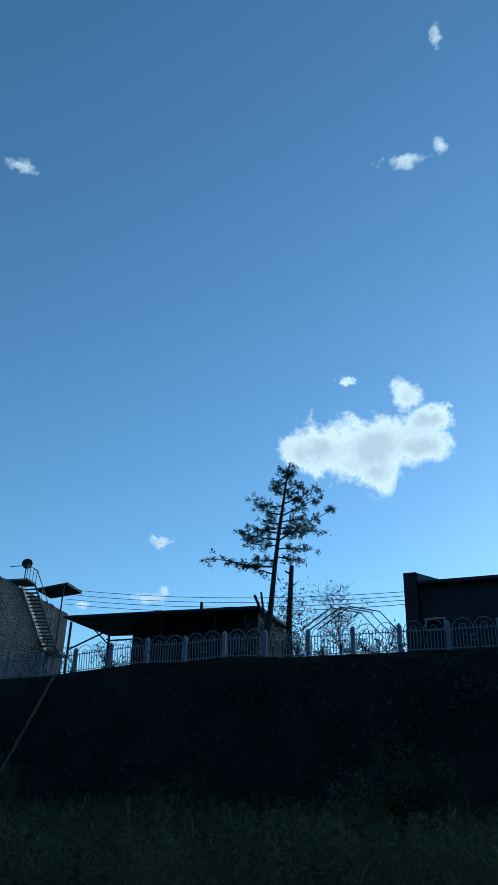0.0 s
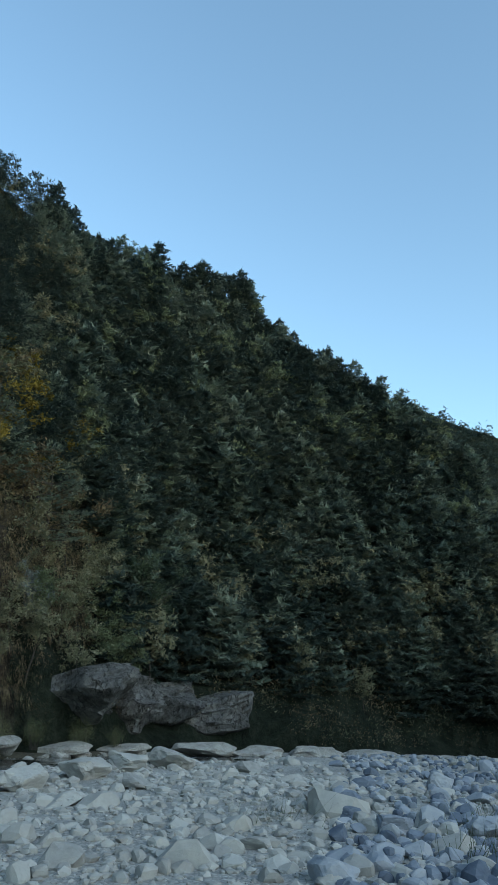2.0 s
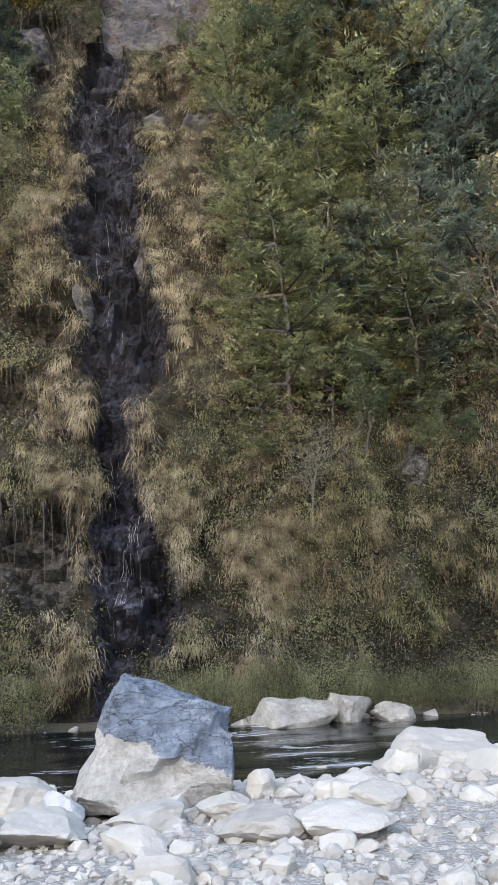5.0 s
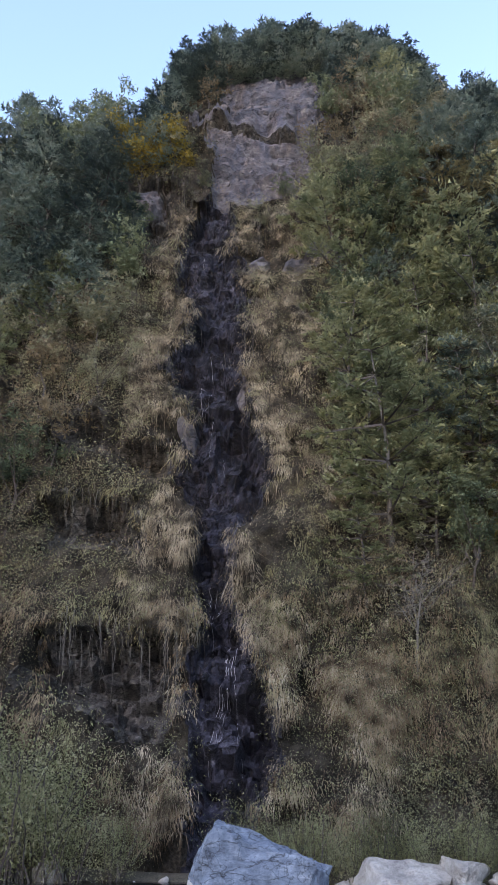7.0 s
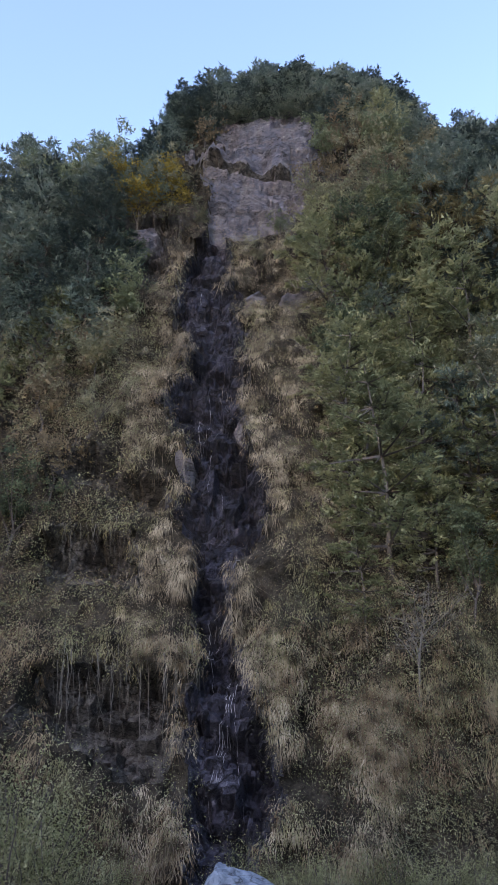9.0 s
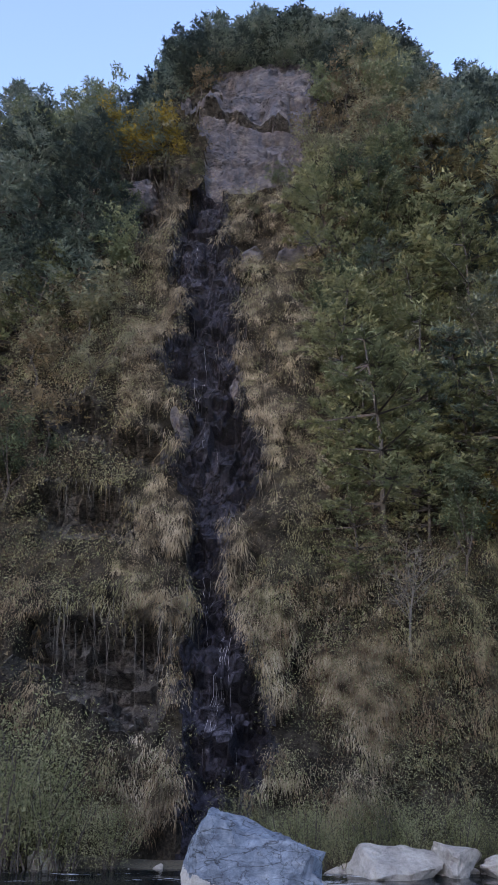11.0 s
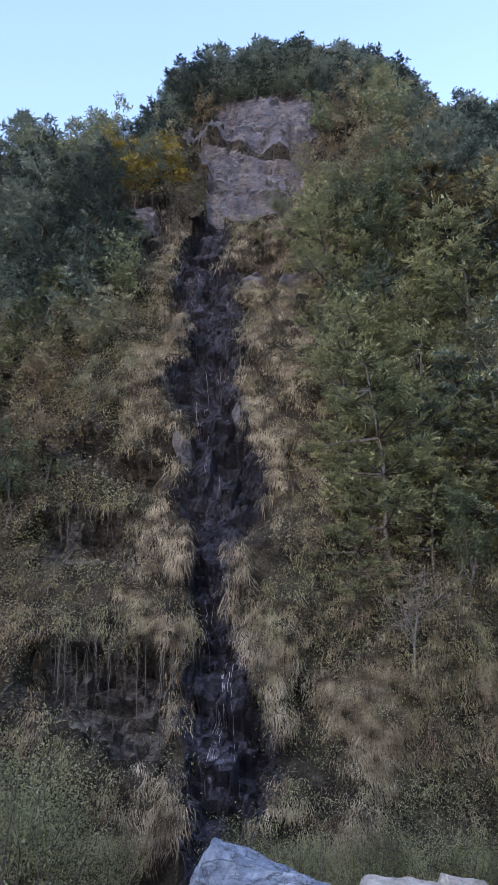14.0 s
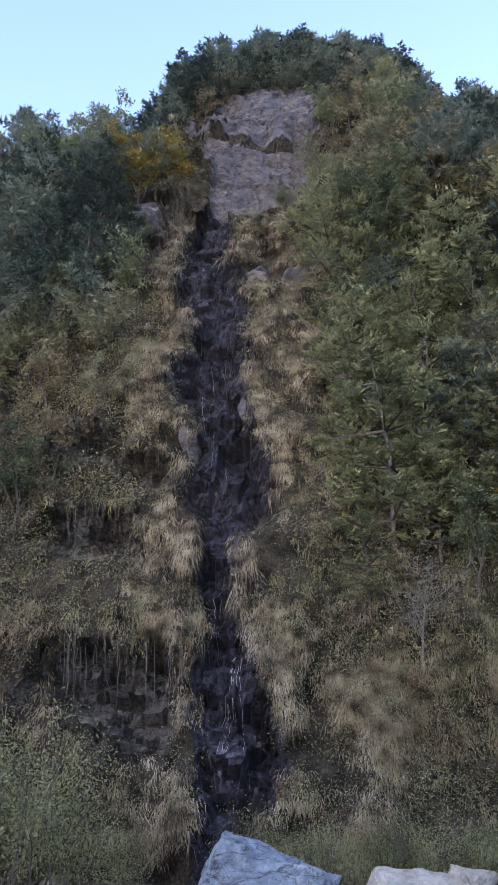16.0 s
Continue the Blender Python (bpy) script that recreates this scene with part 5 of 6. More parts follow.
# thin water running down the gully
threads = []
for k in range(9):
    z = rv.uniform(6, 58)
    z1 = z - rv.uniform(2.5, 7)
    x = float(np.interp(z, GULLY[:, 0], GULLY[:, 1])) + rv.normal(0, .7)
    pts = []
    for q in np.linspace(z, max(z1, 0), 14):
        c = float(np.interp(q, GULLY[:, 0], GULLY[:, 1]))
        x = x + rv.normal(0, .1)
        px, py, pz = slope(x * .8 + c * .2, q)
        pts.append((px, py - .05, pz))
    threads.append(tube(pts, rv.uniform(.004, .008), .004, 4))
main = [(-4.75, 10.4), (-4.8, 9.4), (-4.75, 8.3), (-5.05, 7.1), (-5.2, 5.9), (-5.3, 4.6), (-5.6, 3.2), (-5.5, 1.9)]
for k in range(6):
    off = rv.normal(0, .28)
    lo = int(rv.integers(0, 3))
    strand = []
    for x, z in main[lo:int(rv.integers(5, 9))]:
        for q in (0, .5):
            px, py, pz = slope(x + off + rv.normal(0, .07), z - q)
            strand.append((px, py - .05, pz))
    threads.append(tube(strand, rv.uniform(.005, .011), .004, 4))
tagged(soup("waterfall", np.concatenate(threads), M_FALL), "thin threads of water running down the dark gully", "waterfall", kind="stuff")

# willows along the far bank
WILLOW = [shrub(rv, 3.0, 2.0, .055, 6400, 16) for _ in range(4)]
tmpl = {}
spots = [(-18, 41, 9.5), (-15.8, 40.0, 8.2), (-13.6, 40.2, 6.4), (-20.5, 41.5, 10.5), (-24, 41, 10), (-11.6, 40.3, 4.8), (-9.6, 40.8, 3.6), (-27, 41.5, 9), (-31, 41.5, 8), (-14.6, 41.6, 7.5)]
spots += [(x, 41.6 + rv.uniform(-.5, .6), rv.uniform(1.6, 4.2)) for x in np.arange(-3.2, 16, 1.05)] + [(x, 41.8 + rv.uniform(-.5, .6), rv.uniform(2, 3.6)) for x in (21.5, 25, 34.5, 37.5, 39.5, 41, 42.5, 44.5, 47, 49.5, 52, 55)]
spots += [(x, 35.6 - .55 * (x - 82) + rv.uniform(-.5, .6), rv.uniform(2, 3.4)) for x in (58, 62, 68, 73)]
for x, y, h in spots:
    y = min(y, float(foot_y(x * S)) / S - 1)
    i = int(rv.integers(4))
    h = h * S / 3
    m = Matrix.LocRotScale((x * S, y * S, 1.6 + (float(foot_z(x)) - 1.6) * S - .05), Euler((0, 0, rv.uniform(0, 6.28))), (h, h, h))
    if i in tmpl:
        copy_at(tmpl[i], m)
        continue
    ob = empty("willow_bush", Matrix.Identity(4), "grey-green willow bush on the far bank", "bush", "willows of the far bank")
    tagged(soup("wood", WILLOW[i][0], M_BARK, ob), kind="stuff")
    soup("foliage", WILLOW[i][1], M_WILLOW, ob)
    ob.matrix_world = m
    tmpl[i] = ob

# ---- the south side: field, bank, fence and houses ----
# Bank colour lowered to nearly black for the shade that lies on it.
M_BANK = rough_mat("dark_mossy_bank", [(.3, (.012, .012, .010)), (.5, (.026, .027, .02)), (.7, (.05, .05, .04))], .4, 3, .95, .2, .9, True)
M_CONCRETE = rough_mat("weathered_concrete", [(.3, (.16, .16, .155)), (.6, (.30, .295, .28))], .8, 9, .9, .02)
M_WHITE = rough_mat("chalky_white_paint", [(.3, (.30, .31, .33)), (.6, (.5, .51, .52))], 1.2, 10, .7, .01)
M_DARKWALL = rough_mat("dark_panelled_wall", [(.3, (.02, .022, .028)), (.6, (.045, .047, .055))], .8, 8, .7, .01)
M_ROOF = rough_mat("dark_sheet_roof", [(.3, (.03, .031, .035)), (.65, (.06, .06, .065))], .6, 8, .6, .015)
M_STEEL = rough_mat("galvanised_steel", [(.3, (.18, .19, .21)), (.65, (.34, .36, .39))], 1.5, 12, .45, .006, .4, False, .6)
M_STONEBRICK = rough_mat("split_grey_stone", [(.3, (.10, .097, .097)), (.5, (.21, .205, .205)), (.7, (.33, .32, .315))], 1.5, 9, .9, .03)
M_WOOD = rough_mat("weathered_wood", [(.3, (.12, .10, .085)), (.6, (.26, .225, .19))], 1.2, 14, .85, .01)
M_BLUEFENCE = rough_mat("faded_pale_fence_paint", [(.3, (.22, .25, .31)), (.6, (.36, .39, .45))], 1.5, 10, .6, .006)


def glass():
    m, t, b = nodes("dark_window_glass")
    b.inputs["Base Color"].default_value = (.012, .014, .02, 1)
    b.inputs["Roughness"].default_value = .12
    b.inputs["Specular IOR Level"].default_value = .25
    bump(t, b, noise_fac(t, where(t), .8), .08, .05)
    return m


M_GLASS = glass()


def cuboid(x0, y0, z0, x1, y1, z1, bevel=0.0):
    bm = bmesh.new()
    bmesh.ops.create_cube(bm, size=1, matrix=Matrix.Translation(((x0 + x1) / 2, (y0 + y1) / 2, (z0 + z1) / 2)) @ Matrix.Diagonal((x1 - x0, y1 - y0, z1 - z0, 1)))
    if bevel:
        bmesh.ops.bevel(bm, geom=bm.edges[:], offset=bevel, segments=1, affect="EDGES")
    return bm


def prism(outline, y0, y1):
    """A slab with an outline in x and z, from y0 to y1."""
    bm = bmesh.new()
    a = [bm.verts.new((x, y0, z)) for x, z in outline]
    b = [bm.verts.new((x, y1, z)) for x, z in outline]
    bm.faces.new(a), bm.faces.new(b[::-1])
    for k in range(len(a)):
        j = (k + 1) % len(a)
        bm.faces.new((a[k], b[k], b[j], a[j]))
    bmesh.ops.recalc_face_normals(bm, faces=bm.faces[:])
    return bm


def rod(p, q, r, sides=6):
    bm = bmesh.new()
    t = tube([p, (Vector(p) + Vector(q)) / 2, q], r, r, sides)
    for tri in t:
        bm.faces.new([bm.verts.new(c) for c in tri])
    bmesh.ops.remove_doubles(bm, verts=bm.verts[:], dist=1e-4)
    bmesh.ops.holes_fill(bm, edges=bm.edges[:])
    return bm


# terrace with a battered face; its top falls away down the valley
def terrace_top(x):
    return np.interp(x, [-200, 13, 15.5, 18, 21, 27, 35, 42, 51, 57, 66, 84, 100, 122], [8.65, 8.65, 8.85, 8.65, 8.7, 8.25, 8.1, 7.6, 7.25, 7.2, 6.7, 5.8, 4, .5])


tx = np.concatenate([[-300, -200, -120, -70], np.arange(-40, 124, 1.0)])
prof = [(-32.6, -.2), (-33.1, .12), (-33.5, .3), (-34.0, .5), (-34.4, .68), (-34.8, .85), (-35.05, .96), (-35.2, 1.0), (-36.5, 1.0), (-60, 1.0), (-120, 1.02), (-300, 1.0)]
v = []
for x in tx:
    for k, (y, f) in enumerate(prof):
        n = noise.fractal(Vector((x * .35, y, f * 2)), .8, 2, 4) * .35 if 0 < k < 7 else 0
        v.append((x, y + n, max(.2, .6 + (float(terrace_top(x)) - .6) * f)))
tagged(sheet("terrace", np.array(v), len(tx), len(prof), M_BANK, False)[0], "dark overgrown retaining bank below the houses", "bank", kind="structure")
rg = np.random.default_rng(23)
ivy = [put(leaves(rg, rg.normal(0, 1, (38, 3)) * np.array([.8, .3, .6]), .2, .1), x, -33.4 - 1.4 * f, float(terrace_top(x)) * (.08 + .8 * f), rg.uniform(.6, 1.5), rg.uniform(0, 6.28)) for x, f in zip(rg.uniform(-8, 112, 1000), rg.uniform(0, 1, 1000))]
tagged(soup("bank_creepers", np.concatenate(ivy), M_DARKPINE), "dark creepers and brambles on the bank", "creepers", kind="stuff")


FENCE = empty("fence", pose(0, -35.5, 0), "pale iron fence of scrolled panels between concrete posts along the terrace", "fence")
WIDE = 2.25


def arc(cx, cz, r, a0, a1):
    pts = [(cx + r * math.cos(a), 0, cz + r * math.sin(a)) for a in np.linspace(a0, a1, 11)]
    return tube(pts, .02, .02, 4)


def panel_pieces(width):
    """Meshes of a wrought panel: rails, bars, a ring and arched scrolls."""
    out = []
    for z in (.14, 1.0):
        out.append(("rail", cuboid(0, -.02, z - .02, width, .02, z + .02)))
    n = 13
    for k in range(n):
        x = (k + .5) * width / n
        out.append(("bar", cuboid(x - .016, -.014, .05, x + .016, .014, 1.06 + .1 * math.sin(k / (n - 1) * math.pi))))
    obs = [part(name, bm, M_BLUEFENCE) for name, bm in out]
    obs.append(soup("ring", arc(width / 2, .58, .15, 0, 6.2832), M_BLUEFENCE))
    for c in (.27, .73):
        obs += [soup("arch", arc(width * c, 1.02, width * .22, 0, 3.1416), M_BLUEFENCE), soup("scroll", arc(width * c, 1.1, .13, -.5, 4.4), M_BLUEFENCE)]
    return obs


PIECES = panel_pieces(WIDE - .2)
bm = bmesh.new()
bmesh.ops.create_cone(bm, segments=4, radius1=.17, radius2=.02, depth=.16, cap_ends=True, matrix=Matrix.Translation((0, 0, 1.33)) @ Matrix.Rotation(math.pi / 4, 4, "Z"))
SHAFT, CAP = part("post", cuboid(-.1, -.1, -.25, .1, .1, 1.26, .015), M_BLUEFENCE), part("cap", bm, M_BLUEFENCE)
for k in range(28):
    x = -4 + WIDE * k
    z = float(terrace_top(x))
    post = SHAFT if k == 0 else new("post", SHAFT.data)
    post.parent = FENCE
    post.matrix_local = pose(x, 0, z)
    c = CAP if k == 0 else new("cap", CAP.data)
    c.parent = post
    if k in (22, 27):
        continue
    z2 = float(terrace_top(x + WIDE))
    m = pose(x + .1, 0, z, 0, -math.degrees(math.atan2(z2 - z, WIDE)), 0)
    first = None
    for j, ob in enumerate(PIECES):
        o = ob if k == 0 else new(ob.name.split(".")[0], ob.data)
        if j == 0:
            o.parent, o.matrix_local = FENCE, m
            o.name = "panel"
            first = o
        else:
            o.parent = first


def guest_house():
    """Two-storey house: glazed galleries on the river front, a rubble stone side wall with an outer stair."""
    W, D, TOP = 11.5, 10.5, 7.65
    ob = empty("guest_house", pose(36.9, -39.7, 7.8, 0, 0, 9), "two-storey house with dark glazed galleries and a stone side wall", "house")
    part("wall", cuboid(.35, -D, 0, W, -.25, TOP - .12), M_DARKWALL, ob)
    part("roof", cuboid(.3, -D - .2, TOP - .12, W + .05, .28, TOP, .02), M_ROOF, ob)
    part("parapet", prism([(W - .02, 1.6), (W + .22, 1.6), (W + .22, TOP + .05), (W - .02, TOP + .05)], -2.2, .3), M_DARKWALL, ob, "dark end fin of the front")
    for z, h in ((2.05, .16), (4.55, .22)):
        part("floor_slab", cuboid(.3, -.3, z, W, .32, z + h, .02), M_CONCRETE, ob, "pale weathered slab edge")
    for z0 in (2.3, 4.85):
        low, high = z0 + .95, z0 + 2.1
        for k in range(4):
            x0, x1 = .45 + k * 2.75, .45 + (k + 1) * 2.75
            w = part("window", cuboid(x0, -.02, z0, x1, .06, z0 + .07), M_WHITE, ob, "pale framed gallery window with a dark pane")
            part("pane", cuboid(x0 + .03, -.06, low + .07, x1 - .03, -.03, high), M_GLASS, w)
            part("pane", cuboid(x0 + .12, -.05, z0 + .07, x0 + 1.45, -.02, low), M_GLASS, w)
            part("transom", cuboid(x0, -.03, low, x1, .07, low + .06), M_WHITE, w)
            for xm in (x0, x0 + 1.5, x0 + 2.0):
                part("mullion", cuboid(xm, -.03, z0 + .07, xm + .05, .065, low), M_WHITE, w)
            part("inner_frame", cuboid(x0 + .3, -.01, z0 + .3, x0 + 1.25, .04, z0 + .34), M_WHITE, w)
            part("panel", cuboid(x0 + 1.55, -.045, z0 + .07, x1, -.015, low), M_DARKWALL, w)
            part("corbel", cuboid(x0 + .02, .0, z0 - .5, x0 + .16, .3, z0 - .3), M_CONCRETE, w)
    for z0 in (2.3, 4.85):
        w = part("corner_window", cuboid(-.02, .02, z0, .36, .12, z0 + 1.05), M_WHITE, ob, "narrow white corner window")
        part("pane", cuboid(.03, .122, z0 + .12, .31, .14, z0 + .9), M_GLASS, w)
        part("bar", cuboid(.155, .14, z0 + .12, .185, .15, z0 + .9), M_WHITE, w)
        part("post", cuboid(-.03, .04, z0 + 1.05, .03, .12, z0 + 2.2), M_WHITE, w)
    # stone side wall, with its courses of split stone
    wall = part("stone_wall", cuboid(-.32, -D, -.4, .0, .05, 8.75), M_STONEBRICK, ob, "side wall of rough split grey stone")
    kinds = [rock(rg, 1, 6, .0, (.5, 1, rg.uniform(.5, .9)), .5) for _ in range(10)]
    rubble = []
    for row in range(42):
        y = .05 - rg.uniform(0, .2)
        while y > -10.2:
            q, f = kinds[rg.integers(10)]
            s = rg.uniform(.09, .22)
            rubble.append((q * s + np.array([-.33, y - s, .12 + row * .208 + rg.normal(0, .05)]), f))
            y -= s * 1.85
    stones = joined("rubble", rubble, M_STONEBRICK)
    stones.parent = wall
    tagged(stones, kind="stuff")
    # outer stair
    st = part("stair", prism([(-4.9, 9.2), (-4.6, 8.9), (-9.6, 4.9), (-9.9, 5.2)], 0, .06), M_STEEL, ob, "steep steel outer stair")
    st.matrix_local = Matrix.Translation((-.42, 0, 0)) @ Matrix(((0, 1, 0, 0), (1, 0, 0, 0), (0, 0, 1, 0), (0, 0, 0, 1)))
    for k in range(19):
        f = (k + .5) / 19
        tr = part("tread", cuboid(-1.35, -4.9 - 4.9 * f - .13, 9.05 - 4.0 * f - .03, -.45, -4.9 - 4.9 * f + .13, 9.05 - 4.0 * f + .03), M_CONCRETE, ob)
    part("stringer", rod((-1.4, -4.8, 9.05), (-1.4, -9.8, 5.05), .08), M_STEEL, ob)
    part("landing", cuboid(-1.5, -4.9, 8.92, .2, -3.5, 9.06), M_CONCRETE, ob)
    for y in (-3.5, -3.9, -4.4, -4.9):
        part("baluster", rod((-1.42, y, 9.06), (-1.42, y, 10.06), .03), M_STEEL, ob)
    part("handrail", rod((-1.42, -3.5, 10.06), (-1.42, -4.9, 10.06), .035), M_STEEL, ob)
    part("handrail", rod((-1.42, -4.9, 10.06), (-1.42, -9.8, 6.05), .035), M_STEEL, ob)
    part("handrail", rod((.1, -3.5, 10.0), (-1.42, -3.5, 10.06), .03), M_STEEL, ob)
    for f in (.25, .5, .75, 1.0):
        part("baluster", rod((-1.42, -4.9 - 4.9 * f, 9.05 - 4 * f), (-1.42, -4.9 - 4.9 * f, 10.06 - 4 * f), .025), M_STEEL, ob)
    part("stair_landing", cuboid(-1.6, -11.6, 4.85, -.3, -9.7, 5.05), M_CONCRETE, ob)
    part("downpipe", rod((-1.0, -10.2, 4.85), (-.9, -10.0, -.5), .12), M_CONCRETE, ob)
    # upper back room with a tilted canopy
    part("back_room", cuboid(.0, -13.5, 0, 7, -D, 8.9), M_DARKWALL, ob)
    part("canopy", prism([(-1.6, 10.3), (1.2, 9.95), (1.2, 10.1), (-1.6, 10.5)], -12.3, -9.6), M_ROOF, ob, "dark tilted canopy")
    part("canopy_post", rod((-1.3, -9.6, 5.0), (-1.3, -9.6, 10.3), .06), M_DARKWALL, ob)
    return ob


guest_house()
m_house = pose(36.9, -39.7, 7.8, 0, 0, 9)

ivy = leaves(rg, np.stack([np.full(1500, -.47), rg.uniform(-10.2, -5.2, 1500), rg.uniform(1.5, 7.6, 1500)], 1) + rg.normal(0, .05, (1500, 3)), .17)
ivy = ivy[(ivy[:, 0, 2] - 1.2) < (-ivy[:, 0, 1] - 4.6) * 1.25]
ob = soup("wall_ivy", ivy, M_DARKPINE)
ob.matrix_world = m_house
tagged(ob, "dark ivy climbing the stone side wall", "ivy", kind="stuff")
ob = empty("water_heater", m_house @ pose(0, -1.0, 7.65), "roof-top solar water heater with a long steel tank", "water heater")
part("tank", rod((5.1, 0, .6), (7.9, 0, .6), .25, 10), M_STEEL, ob)
part("cistern", rod((7.8, 0, .3), (7.8, 0, 1.0), .27, 8), M_STEEL, ob)
part("stand", cuboid(5.4, -.3, 0, 5.5, .3, .5), M_STEEL, ob)
part("stand", cuboid(7.2, -.3, 0, 7.3, .3, .5), M_STEEL, ob)
ob = empty("mast", m_house @ pose(9.6, -.6, 7.65), "thin whip aerial on the roof", "aerial")
part("rod", rod((0, 0, 0), (-.1, 0, 2.9), .018, 5), M_STEEL, ob)
ob = empty("satellite_dish", m_house @ pose(-.6, -4.6, 9.06), "dark round satellite dish above the stair", "dish")
bm = bmesh.new()
bmesh.ops.create_uvsphere(bm, u_segments=16, v_segments=8, radius=.4, matrix=Matrix.Translation((-.1, .1, 1.45)) @ Matrix.Rotation(radians(28), 4, "Z") @ Matrix.Diagonal((1, .22, 1, 1)))
part("bowl", bm, M_DARKWALL, ob)
part("arm", rod((0, 0, 1.25), (-.1, .1, 1.6), .04), M_STEEL, ob)
part("stand", rod((0, 0, 0), (0, 0, 1.3), .045), M_STEEL, ob)
ob = empty("vent_cowl", m_house @ pose(.4, -.4, 7.65), "small round vent on the roof edge", "vent")
bm = bmesh.new()
bmesh.ops.create_uvsphere(bm, u_segments=10, v_segments=6, radius=.22, matrix=Matrix.Translation((0, 0, .12)))
part("cap", bm, M_CONCRETE, ob)

# long open shed
ob = empty("shed", pose(0, 0, 8.3), "long low open-sided shed with a dark sheet roof", "shed")
part("roof", prism([(17.4, 5.15), (32.0, 5.45), (32.0, 5.3), (17.4, 4.97)], -49, -43), M_ROOF, ob)
part("wall", cuboid(17.8, -49, 0, 28.0, -48.8, 4.9), M_DARKWALL, ob)
part("wall", cuboid(17.8, -48.8, 0, 18.0, -43.8, 4.95), M_DARKWALL, ob)
part("front_wall", cuboid(18.0, -45.0, 0, 27.4, -44.8, 5.0), M_DARKWALL, ob)
part("wall", cuboid(27.3, -48.8, 0, 27.5, -45.0, 5.0), M_DARKWALL, ob)
# posts, beam and braces coloured dark for the shade under the roof
for x in (20.6, 24.4, 28.4, 31.6):
    part("post", cuboid(x - .06, -43.5, 0, x + .06, -43.38, 5.1), M_DARKWALL, ob)
part("beam", cuboid(17.8, -43.49, 3.6, 28.4, -43.4, 3.7), M_DARKWALL, ob)
part("brace", rod((31.6, -43.44, 3.2), (28.9, -43.44, 4.2), .06), M_DARKWALL, ob)
part("brace", rod((28.4, -43.44, 3.4), (30.4, -43.44, 5.1), .05), M_DARKWALL, ob)
part("awning", cuboid(21.2, -44.7, 2.3, 23.6, -44.6, 4.1), M_DARKWALL, ob)
part("chimney", rod((22.2, -44.6, 5.0), (22.2, -44.6, 6.1), .1), M_DARKWALL, ob)

# dark house with a pale fin
ob = empty("neighbour_house", pose(0, 0, 8.6), "dark flat-roofed house with a pale sloping end fin", "house")
part("wall", cuboid(-14, -52, 0, 7.2, -41.3, 4.85), M_DARKWALL, ob)
part("roof", cuboid(-14.2, -52.2, 4.85, 7.25, -41.0, 5.02), M_ROOF, ob)
part("fin", prism([(7.25, 0), (7.95, 0), (7.95, 5.5), (7.25, 5.5)], -45, -40.9), M_DARKWALL, ob)
part("coping", prism([(6.0, 5.03), (7.24, 5.03), (7.24, 5.5)], -41.2, -41.05), M_CONCRETE, ob, "pale triangular coping")
w = part("window", cuboid(5.9, -41.3, 2.3, 7.0, -41.22, 3.0), M_WHITE, ob, "small pale framed window")
part("pane", cuboid(6.0, -41.22, 2.4, 6.9, -41.2, 2.9), M_GLASS, w)

ob = empty("cottage", pose(0, 0, 8.5), "small white-gabled cottage beyond the bank", "house")
part("wall", cuboid(62.7, -47, -2.5, 65.6, -42, 1.7), M_WHITE, ob, "white gable wall")
part("side_wall", cuboid(65.6, -47, -2.5, 68.8, -42.02, 1.65), M_DARKWALL, ob)
part("roof", prism([(62.4, 1.75), (65.5, 2.0), (69.1, 1.75), (69.1, 1.62), (65.5, 1.85), (62.4, 1.6)], -47.5, -41.7), M_ROOF, ob)

# leaning pole against the bank
ob = empty("leaning_pole", pose(0, 0, 0), "pale timber pole leaning against the bank", "pole")
part("shaft", rod((26.1, -35.0, 8.2), (27.4, -32.4, 1.6), .09, 7), M_WOOD, ob)

# wires
ob = empty("overhead_wires", pose(0, 0, 0), "thin slack wires strung between the houses", "wires")
for k in range(4):
    a, b = Vector((36.6, -49, 17.6 - .4 * k)), Vector((7.9, -44, 13.9 - .25 * k))
    soup("wire", tube([a.lerp(b, f / 8) - Vector((0, 0, 2.2 * (f / 8) * (1 - f / 8))) for f in range(9)], .022, .022, 3), M_DARKWALL, ob)


